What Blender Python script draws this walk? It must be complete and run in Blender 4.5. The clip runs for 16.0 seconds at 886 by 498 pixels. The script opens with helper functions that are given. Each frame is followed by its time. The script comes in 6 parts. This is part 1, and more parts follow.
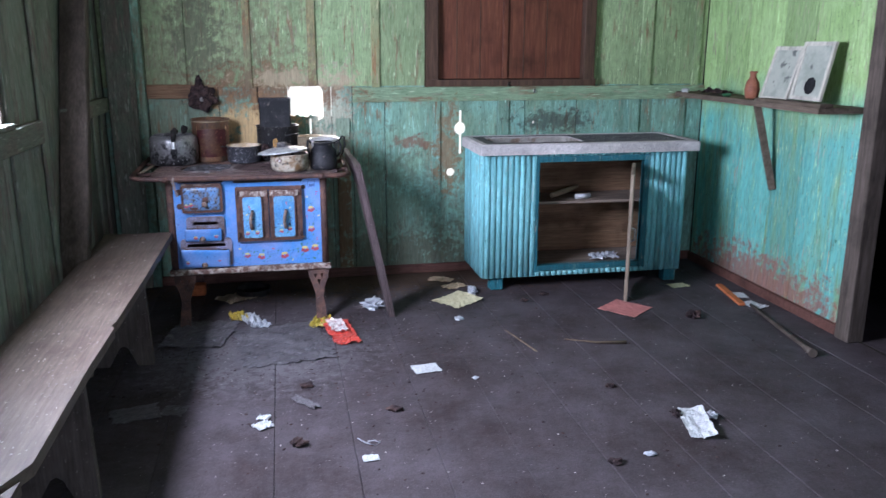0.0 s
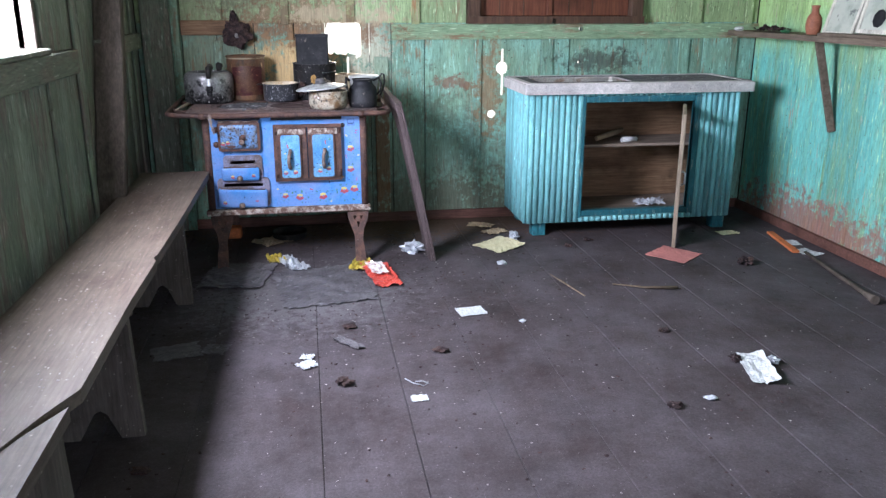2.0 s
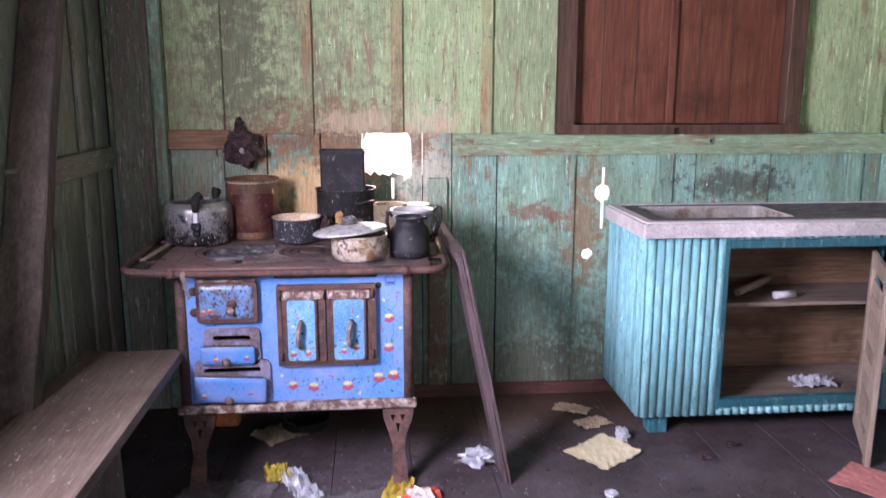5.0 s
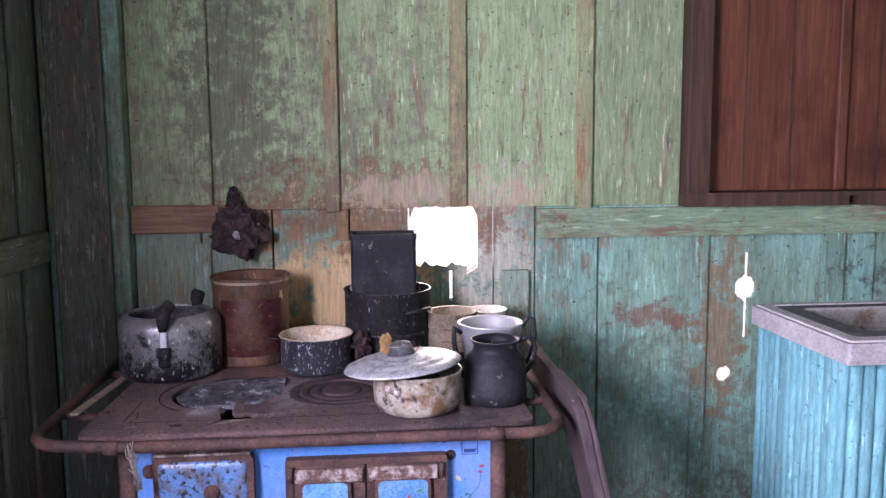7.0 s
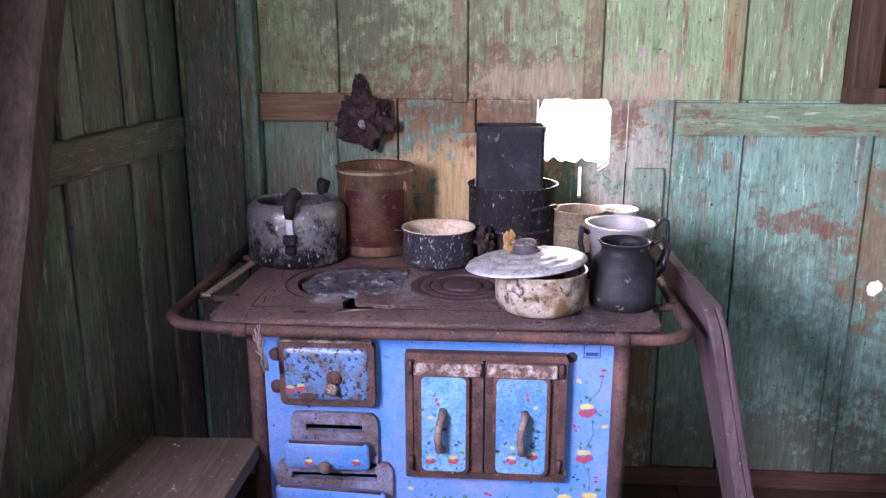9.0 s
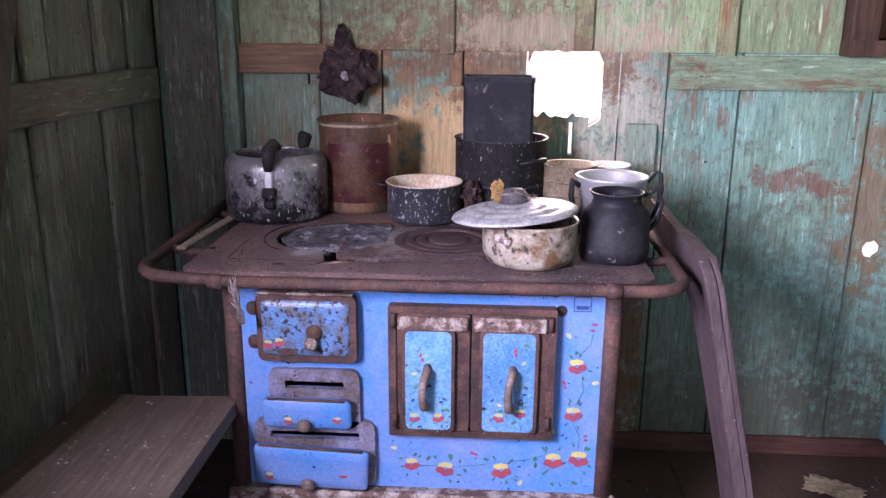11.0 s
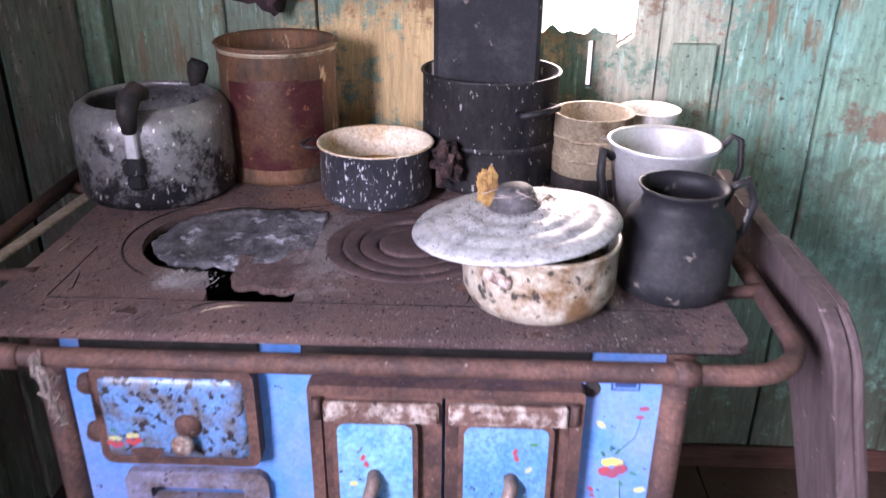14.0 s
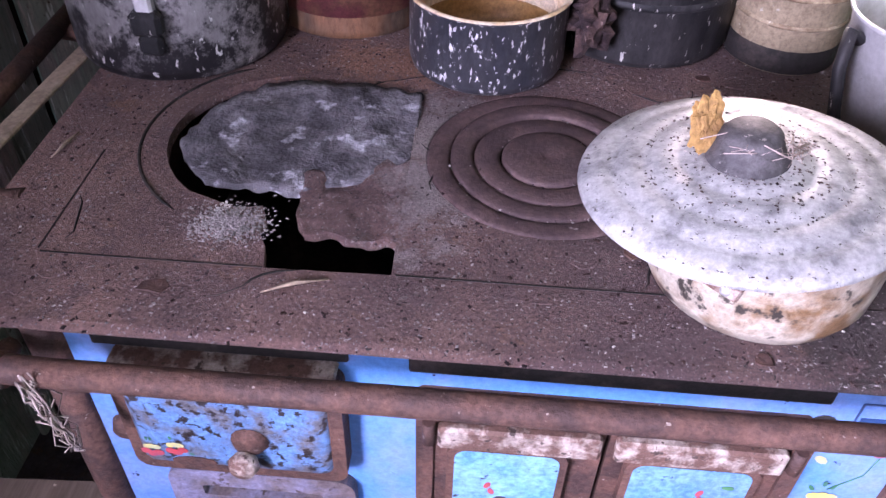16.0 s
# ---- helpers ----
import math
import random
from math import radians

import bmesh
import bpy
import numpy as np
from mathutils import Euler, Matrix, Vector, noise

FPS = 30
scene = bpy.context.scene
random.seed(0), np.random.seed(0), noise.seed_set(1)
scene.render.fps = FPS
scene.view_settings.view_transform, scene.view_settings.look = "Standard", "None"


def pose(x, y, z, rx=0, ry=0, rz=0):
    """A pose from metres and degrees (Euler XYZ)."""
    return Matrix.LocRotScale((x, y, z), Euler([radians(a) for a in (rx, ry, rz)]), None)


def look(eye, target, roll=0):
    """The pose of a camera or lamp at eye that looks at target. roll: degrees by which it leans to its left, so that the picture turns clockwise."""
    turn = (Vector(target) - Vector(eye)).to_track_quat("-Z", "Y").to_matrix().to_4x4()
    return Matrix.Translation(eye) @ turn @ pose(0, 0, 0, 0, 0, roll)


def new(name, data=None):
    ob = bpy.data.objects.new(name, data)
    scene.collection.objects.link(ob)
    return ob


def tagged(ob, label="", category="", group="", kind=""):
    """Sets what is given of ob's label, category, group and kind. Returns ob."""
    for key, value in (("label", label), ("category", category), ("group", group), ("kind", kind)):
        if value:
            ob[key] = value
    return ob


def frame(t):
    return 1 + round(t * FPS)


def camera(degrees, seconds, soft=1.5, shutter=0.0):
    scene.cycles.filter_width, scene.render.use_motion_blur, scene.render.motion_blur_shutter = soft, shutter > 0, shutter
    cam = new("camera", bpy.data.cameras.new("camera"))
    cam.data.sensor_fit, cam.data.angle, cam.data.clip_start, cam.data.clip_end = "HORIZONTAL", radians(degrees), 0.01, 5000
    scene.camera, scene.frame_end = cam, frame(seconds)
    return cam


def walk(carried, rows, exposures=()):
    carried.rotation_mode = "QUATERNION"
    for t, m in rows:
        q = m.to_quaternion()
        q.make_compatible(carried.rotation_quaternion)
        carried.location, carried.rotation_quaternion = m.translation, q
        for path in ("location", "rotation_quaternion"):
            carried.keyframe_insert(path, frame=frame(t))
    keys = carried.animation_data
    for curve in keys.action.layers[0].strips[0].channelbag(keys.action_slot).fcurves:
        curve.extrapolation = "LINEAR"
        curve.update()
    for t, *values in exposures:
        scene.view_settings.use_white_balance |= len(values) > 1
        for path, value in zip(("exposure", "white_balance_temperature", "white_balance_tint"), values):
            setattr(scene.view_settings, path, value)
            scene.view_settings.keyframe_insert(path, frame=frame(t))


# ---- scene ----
cam = camera(58.1, 16.0, soft=1.4, shutter=0.4)
METRES, EYE, TILT, LEAN, TURN = 4.2, 1.45, 0.0, 0.0, -11.3
ROWS = [
    (0.0, 0.0, 0.0, 0.0, 0.03, -14.21, -0.11),
    (0.5, -0.0026, 0.0045, -0.0038, 2.05, -15.69, -0.02),
    (1.0, -0.0175, 0.0072, -0.0178, 2.23, -16.37, -0.29),
    (1.5, -0.0189, 0.0107, -0.0253, 2.09, -16.87, -0.06),
    (2.0, -0.0247, 0.0246, -0.029, 1.75, -17.14, -0.09),
    (2.5, -0.0277, 0.063, -0.0221, 1.6, -17.58, 0.0),
    (3.0, -0.0117, 0.1075, -0.0193, 1.24, -17.67, 0.56),
    (3.5, 0.0, 0.1831, -0.0216, 0.51, -18.03, 0.36),
    (4.0, -0.0086, 0.232, -0.0152, 2.35, -18.17, -0.88),
    (4.5, -0.0425, 0.2976, -0.0134, 5.62, -18.12, -1.2),
    (5.0, -0.0562, 0.3608, -0.0105, 6.0, -11.38, -0.11),
    (7.5, -0.1435, 0.6231, -0.0217, 6.58, -6.52, 0.69),
    (8.0, -0.1407, 0.6202, -0.0246, 13.59, -6.22, 0.93),
    (8.5, -0.1406, 0.6219, -0.0228, 14.92, -12.07, 0.29),
    (9.0, -0.1405, 0.6221, -0.0202, 15.42, -14.3, 0.02),
    (11.5, -0.1434, 0.6395, -0.0416, 13.87, -16.03, -0.77),
    (12.0, -0.1489, 0.6422, -0.0407, 9.88, -16.25, -1.05),
    (12.5, -0.151, 0.6444, -0.0419, 10.69, -16.59, -0.75),
    (13.0, -0.1532, 0.6678, -0.0436, 11.65, -23.01, -0.59),
    (13.5, -0.1663, 0.7491, -0.0376, 12.23, -26.44, -0.44),
    (14.0, -0.1766, 0.7988, -0.0359, 13.3, -24.69, -0.53),
    (14.5, -0.2065, 0.8532, -0.0366, 14.02, -29.68, -1.6),
    (15.0, -0.2267, 0.8832, -0.0366, 15.14, -39.84, -1.65),
    (15.5, -0.2281, 0.8852, -0.0369, 15.38, -41.19, -1.52),
    (16.0, -0.23, 0.8856, -0.0362, 15.91, -42.33, -1.36),
]
walk(cam, [(t, pose(0, 0, EYE, TILT, LEAN, TURN) @ pose(METRES * x, METRES * y, METRES * z, 90 + pitch, roll, yaw)) for t, x, y, z, yaw, pitch, roll in ROWS], exposures=[(0, 1.15, 5550, 22), (0.8, 1.25, 5850, 18), (1.5, 1.35, 5850, 18), (3.0, 1.68, 5900, 20), (4.5, 1.68, 6100, 34), (5.0, 1.55, 6200, 42), (7.5, 1.17, 5800, 42), (9.0, 1.42, 5900, 44), (12.5, 1.33, 5950, 45), (13.5, 1.6, 6100, 38), (14.5, 1.95, 5950, 38), (15.0, 1.98, 5900, 42), (16.0, 1.98, 5900, 46)])

BACK, LEFT, RIGHT, FRONT, TOP = 5.03, -1.02, 2.79, -1.35, 2.55
WIN_WATTS, FILL_WATTS, HOLE_WATTS = 84.0, 12.0, 2.0
POST_Y0, POST_Y1 = 3.59, 4.62

# ---------------------------------------------------------------- sky, sun
SUN_WAY = Vector((-0.95, -0.97, -0.95)).normalized()
world = bpy.data.worlds.new("sky")
scene.world = world
world.use_nodes = True
wn = world.node_tree
sky = wn.nodes.new("ShaderNodeTexSky")
sky.sky_type = "NISHITA"
sky.sun_disc = False
sky.sun_elevation = math.asin(-SUN_WAY.z)
sky.sun_rotation = math.atan2(-SUN_WAY.x, -SUN_WAY.y)
wn.links.new(sky.outputs[0], wn.nodes["Background"].inputs[0])
wn.nodes["Background"].inputs[1].default_value = 0.15
sun = new("sun", bpy.data.lights.new("sun", "SUN"))
sun.data.energy, sun.data.angle, sun.data.color = 5.0, radians(0.5), (1.0, 0.94, 0.84)
sun.matrix_world = look((0, 0, 0), SUN_WAY)


def window_light(name, m, w, h, watts, colour):
    lamp = new(name, bpy.data.lights.new(name, "AREA"))
    lamp.data.shape, lamp.data.size, lamp.data.size_y = "RECTANGLE", w, h
    lamp.data.energy, lamp.data.color = watts, colour
    lamp.matrix_world = m
    return lamp


# daylight in the openings: the side window, the broken hole over the stove
window_light("window_daylight", look((-1.078, 2.65, 1.535), (1.6, 2.65, 1.05)), 1.13, 0.66, WIN_WATTS, (0.93, 0.97, 1.0))
# added fill from an unseen rear opening, in place of a carried torch
window_light("doorway_daylight", look((1.2, -1.42, 1.05), (0.6, 4.0, 0.7)), 0.9, 1.9, FILL_WATTS, (0.86, 0.9, 1.0))

window_light("hole_daylight", look((0.146, 5.07, 1.13), (0.1, 4.0, 0.95)), 0.19, 0.16, HOLE_WATTS, (1.0, 0.88, 0.68))

# ---------------------------------------------------------------- materials


def nodes_of(name):
    m = bpy.data.materials.new(name)
    m.use_nodes = True
    nt = m.node_tree
    return m, nt, nt.nodes["Principled BSDF"]


def add(nt, kind, **values):
    n = nt.nodes.new(kind)
    for k, v in values.items():
        n.inputs[k].default_value = v
    return n


def place_of(nt, scale, world_space=True, shift=True):
    """Coordinates in metres times scale, moved a little for each object."""
    g = nt.nodes.new("ShaderNodeNewGeometry")
    mapping = add(nt, "ShaderNodeMapping", Scale=scale)
    if shift:
        info = nt.nodes.new("ShaderNodeObjectInfo")
        mul = nt.nodes.new("ShaderNodeVectorMath")
        mul.operation = "SCALE"
        comb = nt.nodes.new("ShaderNodeCombineXYZ")
        for i in range(3):
            nt.links.new(info.outputs["Random"], comb.inputs[i])
        nt.links.new(comb.outputs[0], mul.inputs[0])
        mul.inputs["Scale"].default_value = 3.7
        plus = nt.nodes.new("ShaderNodeVectorMath")
        nt.links.new(g.outputs["Position"], plus.inputs[0])
        nt.links.new(mul.outputs[0], plus.inputs[1])
        nt.links.new(plus.outputs[0], mapping.inputs[0])
    else:
        nt.links.new(g.outputs["Position"], mapping.inputs[0])
    return mapping.outputs[0]


def noise_mask(nt, at, scale, lo, hi, detail=6.0, rough=0.6):
    n = add(nt, "ShaderNodeTexNoise", Scale=scale, Detail=detail, Roughness=rough)
    nt.links.new(at, n.inputs["Vector"])
    r = add(nt, "ShaderNodeMapRange", **{"From Min": lo, "From Max": hi})
    nt.links.new(n.outputs["Fac"], r.inputs["Value"])
    return r.outputs["Result"]


def mixed(nt, fac, a, b):
    m = nt.nodes.new("ShaderNodeMix")
    m.data_type = "RGBA"
    if isinstance(fac, float):
        m.inputs[0].default_value = fac
    else:
        nt.links.new(fac, m.inputs[0])
    for sock, v in ((m.inputs[6], a), (m.inputs[7], b)):
        if isinstance(v, tuple):
            sock.default_value = (*v, 1)
        else:
            nt.links.new(v, sock)
    return m.outputs[2]


def times(nt, a, b):
    m = nt.nodes.new("ShaderNodeMath")
    m.operation = "MULTIPLY"
    nt.links.new(a, m.inputs[0])
    if isinstance(b, float):
        m.inputs[1].default_value = b
    else:
        nt.links.new(b, m.inputs[1])
    return m.outputs[0]


def varied(nt, col, at, low=0.62, high=1.25, fine=160.0):
    """The colour, lighter and darker in large clouds and in fine grain."""
    for scale, a, b in ((3.5, low + 0.12, high), (fine, low, high + 0.1)):
        n = add(nt, "ShaderNodeTexNoise", Scale=scale, Detail=5.0, Roughness=0.7)
        nt.links.new(at, n.inputs["Vector"])
        r = add(nt, "ShaderNodeMapRange", **{"From Min": 0.32, "From Max": 0.68, "To Min": a, "To Max": b})
        nt.links.new(n.outputs["Fac"], r.inputs["Value"])
        hsv = add(nt, "ShaderNodeHueSaturation")
        nt.links.new(r.outputs["Result"], hsv.inputs["Value"])
        nt.links.new(col, hsv.inputs["Color"])
        col = hsv.outputs["Color"]
    return col


def bump(nt, bsdf, height, strength, distance=0.004):
    b = add(nt, "ShaderNodeBump", Strength=strength, Distance=distance)
    nt.links.new(height, b.inputs["Height"])
    nt.links.new(b.outputs[0], bsdf.inputs["Normal"])


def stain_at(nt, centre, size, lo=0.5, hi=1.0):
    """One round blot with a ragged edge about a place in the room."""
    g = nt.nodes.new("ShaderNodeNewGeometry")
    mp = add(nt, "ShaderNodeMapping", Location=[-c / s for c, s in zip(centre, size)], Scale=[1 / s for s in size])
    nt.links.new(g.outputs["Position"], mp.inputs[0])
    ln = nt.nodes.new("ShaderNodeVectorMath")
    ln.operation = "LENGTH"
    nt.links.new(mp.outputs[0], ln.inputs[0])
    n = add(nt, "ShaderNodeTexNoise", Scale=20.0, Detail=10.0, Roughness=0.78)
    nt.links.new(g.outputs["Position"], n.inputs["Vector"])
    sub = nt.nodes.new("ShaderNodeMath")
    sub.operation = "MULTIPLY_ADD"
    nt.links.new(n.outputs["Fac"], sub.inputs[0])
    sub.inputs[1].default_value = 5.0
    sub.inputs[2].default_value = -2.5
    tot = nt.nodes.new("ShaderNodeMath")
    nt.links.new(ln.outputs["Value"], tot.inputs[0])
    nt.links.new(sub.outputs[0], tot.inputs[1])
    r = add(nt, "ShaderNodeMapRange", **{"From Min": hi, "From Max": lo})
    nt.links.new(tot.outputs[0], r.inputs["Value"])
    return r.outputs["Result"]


def painted_wood(name, paint, paint2, wood, axis, wear=0.56, dirt=(0.06, 0.045, 0.03), stains=(), rough=0.6, lower=None):
    """Old oil paint on boards: two shades, long streaks, chips down to the wood, specks of dirt. axis: the grain's way."""
    m, nt, bsdf = nodes_of(name)
    long = [1.0, 1.0, 1.0]
    long[axis] = 0.12
    at = place_of(nt, (1, 1, 1))
    streak = place_of(nt, long)
    col = mixed(nt, noise_mask(nt, at, 3.0, 0.35, 0.65), paint, paint2)
    if lower:
        g = nt.nodes.new("ShaderNodeNewGeometry")
        sep = nt.nodes.new("ShaderNodeSeparateXYZ")
        nt.links.new(g.outputs["Position"], sep.inputs[0])
        n = add(nt, "ShaderNodeTexNoise", Scale=2.5, Detail=4.0)
        nt.links.new(g.outputs["Position"], n.inputs["Vector"])
        madd = nt.nodes.new("ShaderNodeMath")
        madd.operation = "MULTIPLY_ADD"
        nt.links.new(n.outputs["Fac"], madd.inputs[0])
        madd.inputs[1].default_value = 0.5
        nt.links.new(sep.outputs["Z"], madd.inputs[2])
        r = add(nt, "ShaderNodeMapRange", **{"From Min": lower[1] + 0.42, "From Max": lower[1] + 0.12})
        nt.links.new(madd.outputs[0], r.inputs["Value"])
        col = mixed(nt, r.outputs["Result"], col, lower[0])
    info = nt.nodes.new("ShaderNodeObjectInfo")
    hsv = add(nt, "ShaderNodeHueSaturation")
    rv = add(nt, "ShaderNodeMapRange", **{"To Min": 0.72, "To Max": 1.15})
    nt.links.new(info.outputs["Random"], rv.inputs["Value"])
    nt.links.new(rv.outputs["Result"], hsv.inputs["Value"])
    nt.links.new(col, hsv.inputs["Color"])
    col = hsv.outputs["Color"]
    col = mixed(nt, noise_mask(nt, streak, 14.0, 0.45, 0.75), col, tuple(c * 0.62 for c in paint))
    worn = noise_mask(nt, streak, 26.0, wear, wear + 0.04, 8.0, 0.65)
    big = noise_mask(nt, at, 4.5, 0.44, 0.62)
    col = mixed(nt, times(nt, worn, big), col, wood)
    drip = noise_mask(nt, streak, 75.0, 0.57, 0.66, 5.0, 0.6)
    col = mixed(nt, times(nt, drip, 0.55), col, tuple(c * 0.35 for c in paint))
    pale = noise_mask(nt, streak, 90.0, 0.62, 0.66, 5.0, 0.6)
    col = mixed(nt, times(nt, pale, 0.6), col, tuple(min(1, c * 1.5 + 0.12) for c in paint2))
    col = mixed(nt, noise_mask(nt, at, 85.0, 0.655, 0.70, 3.0), col, dirt)
    col = mixed(nt, times(nt, noise_mask(nt, place_of(nt, (1, 1, 0.45)), 190.0, 0.58, 0.66, 3.0), 0.4), col, tuple(0.4 * c for c in paint))
    chip = noise_mask(nt, streak, 55.0, 0.60, 0.615, 9.0, 0.75)
    col = mixed(nt, times(nt, chip, 0.8), col, tuple(0.5 * a + 0.5 * b for a, b in zip(wood, (0.45, 0.4, 0.33))))
    for blot, tone, power in stains:
        col = mixed(nt, times(nt, stain_at(nt, *blot), power), col, tone)
    nt.links.new(varied(nt, col, streak, 0.74, 1.15, 120.0), bsdf.inputs["Base Color"])
    bsdf.inputs["Roughness"].default_value = rough
    bsdf.inputs["Specular IOR Level"].default_value = 0.25
    bump(nt, bsdf, noise_mask(nt, streak, 38.0, 0.3, 0.7, 9.0, 0.75), 0.7, 0.005)
    return m


def raw_wood(name, a, b, axis, rough=0.8, dust=None, dust_power=0.5, whole=False, stains=()):
    m, nt, bsdf = nodes_of(name)
    long = [1.0, 1.0, 1.0]
    long[axis] = 0.06
    at, streak = place_of(nt, (1, 1, 1)), place_of(nt, long)
    col = mixed(nt, noise_mask(nt, streak, 30.0, 0.35, 0.7, 8.0), a, b)
    col = mixed(nt, noise_mask(nt, at, 5.0, 0.5, 0.8), col, tuple(c * 0.45 for c in a))
    if whole:
        at = place_of(nt, (1, 1, 1), shift=False)
        streak = at
    if dust:
        col = mixed(nt, times(nt, noise_mask(nt, at, 2.2, 0.36, 0.66, 9.0, 0.75), dust_power), col, dust)
        col = mixed(nt, times(nt, noise_mask(nt, at, 9.0, 0.52, 0.72, 9.0, 0.75), dust_power * 0.6), col, dust)
        col = mixed(nt, noise_mask(nt, at, 90.0, 0.68, 0.74, 2.0), col, tuple(min(1, c * 1.7) for c in dust))
    for blot, tone, power in stains:
        col = mixed(nt, times(nt, stain_at(nt, *blot), power), col, tone)
    nt.links.new(varied(nt, col, streak, 0.74, 1.15, 120.0), bsdf.inputs["Base Color"])
    bsdf.inputs["Roughness"].default_value = rough
    bsdf.inputs["Specular IOR Level"].default_value = 0.25
    bump(nt, bsdf, noise_mask(nt, streak, 34.0, 0.3, 0.7, 8.0), 0.4, 0.004)
    return m


def spotted(name, a, b, c=None, scale=12.0, rough=0.5, metal=0.0, cut=(0.5, 0.6), spots=(60.0, 0.64, 0.68), relief=0.3, rough2=None, vary=0.66, stretch=1.0, stains=()):
    """A surface of two tones in blotches with finer spots of a third."""
    m, nt, bsdf = nodes_of(name)
    at = place_of(nt, (1, 1, stretch))
    mask = noise_mask(nt, at, scale, cut[0], cut[1], 8.0, 0.65)
    col = mixed(nt, mask, a, b)
    for blot, tone, power in stains:
        col = mixed(nt, times(nt, stain_at(nt, *blot), power), col, tone)
    if c:
        col = mixed(nt, noise_mask(nt, at, spots[0], spots[1], spots[2], 4.0), col, c)
    if relief:
        col = varied(nt, col, at, vary, 2.0 - vary - 0.12)
    nt.links.new(col, bsdf.inputs["Base Color"])
    if rough2 is None:
        bsdf.inputs["Roughness"].default_value = rough
    else:
        r = add(nt, "ShaderNodeMapRange", **{"To Min": rough, "To Max": rough2})
        nt.links.new(mask, r.inputs["Value"])
        nt.links.new(r.outputs["Result"], bsdf.inputs["Roughness"])
    bsdf.inputs["Metallic"].default_value = metal
    bsdf.inputs["Specular IOR Level"].default_value = 0.5 if rough < 0.45 else 0.25
    if relief:
        bump(nt, bsdf, noise_mask(nt, at, scale * 9, 0.3, 0.7, 8.0), relief * 0.7, 0.002)
    return m


RUSTY = (((-0.05, 5.03, 1.2), (0.55, 0.5, 0.15)), (0.19, 0.095, 0.05), 0.8)
# bare tan wood, brightened to carry the warm glow beside the hole
TAN_GLOW = (((-0.17, 5.03, 0.98), (0.26, 0.5, 0.22)), (0.62, 0.43, 0.21), 0.9)
PEEL = (((0.12, 5.03, 1.26), (0.4, 0.5, 0.06)), (0.48, 0.41, 0.28), 0.6)
SMOKE = (((-0.45, 5.03, 1.0), (0.75, 0.5, 1.0)), (0.17, 0.15, 0.10), 0.55)
# grey-green blot, darker on the lower wall right of the stove
LOWER_BLOT = (((0.55, 5.03, 0.35), (0.8, 0.5, 0.55)), (0.12, 0.125, 0.09), 0.55)
LIME = (((0.3, 5.03, 1.08), (0.14, 0.5, 0.3)), (0.56, 0.51, 0.40), 0.65)
SOOT = (((-0.47, 5.03, 1.55), (0.18, 0.5, 0.45)), (0.07, 0.065, 0.05), 0.45)
SCUFF = (((0.80, 5.03, 0.86), (0.13, 0.5, 0.06)), (0.2, 0.1, 0.07), 0.8)
LEAK = (((1.03, 5.03, 0.82), (0.10, 0.5, 0.3)), (0.24, 0.145, 0.075), 0.75)
MOULD = (((1.75, 5.03, 0.98), (0.30, 0.5, 0.09)), (0.06, 0.065, 0.055), 0.8)
# dark brown band, stronger towards the back wall's foot
FOOT_BAND = (((0.7, 5.03, 0.1), (1.2, 0.5, 0.22)), (0.10, 0.075, 0.05), 0.7)
DAMP_R = (((2.78, 4.2, 0.08), (0.5, 1.0, 0.2)), (0.30, 0.11, 0.09), 0.8)
BROWN = (((0.37, 5.03, 0.4), (0.12, 0.5, 0.5)), (0.17, 0.095, 0.05), 0.9)
STAINS = (FOOT_BAND, LOWER_BLOT, SMOKE, SOOT, TAN_GLOW, LIME, RUSTY, PEEL, SCUFF, LEAK, MOULD)
FLOOR_DIRT = (((0.6, 4.95, 0.0), (1.9, 0.4, 0.5)), (0.085, 0.05, 0.032), 0.85)
FLOOR_ASH = (((-0.15, 3.75, 0.0), (0.55, 0.5, 0.5)), (0.15, 0.14, 0.15), 0.6)
WOOD = (0.22, 0.15, 0.09)
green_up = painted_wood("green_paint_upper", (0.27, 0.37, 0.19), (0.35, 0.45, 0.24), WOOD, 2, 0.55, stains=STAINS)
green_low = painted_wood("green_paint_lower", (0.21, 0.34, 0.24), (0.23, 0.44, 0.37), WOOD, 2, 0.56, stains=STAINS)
green_rail = painted_wood("green_paint_rail", (0.27, 0.40, 0.24), (0.32, 0.44, 0.28), WOOD, 0, 0.53, stains=STAINS)
plank_mat = painted_wood("worn_plank_paint", (0.25, 0.33, 0.24), (0.28, 0.36, 0.28), WOOD, 2, 0.5, stains=(BROWN,))
batten_mat = painted_wood("batten_paint", (0.32, 0.38, 0.20), (0.36, 0.30, 0.15), (0.30, 0.17, 0.08), 2, 0.50, stains=(LIME, RUSTY, FOOT_BAND, SMOKE))
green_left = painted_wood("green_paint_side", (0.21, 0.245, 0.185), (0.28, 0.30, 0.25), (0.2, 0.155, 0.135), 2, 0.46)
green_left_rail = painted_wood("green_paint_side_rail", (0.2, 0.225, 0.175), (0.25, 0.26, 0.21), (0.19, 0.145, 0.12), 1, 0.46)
# yellow-green above, blending to turquoise below about 1.1 m
turq = painted_wood("turquoise_paint", (0.35, 0.53, 0.21), (0.40, 0.56, 0.26), (0.4, 0.36, 0.27), 2, 0.6, stains=(DAMP_R,), lower=((0.17, 0.52, 0.47), 1.1))
bare = raw_wood("bare_brown_wood", (0.17, 0.095, 0.055), (0.26, 0.16, 0.095), 0)
shutter_mat = raw_wood("shutter_wood", (0.10, 0.032, 0.018), (0.15, 0.055, 0.03), 2, 0.55)
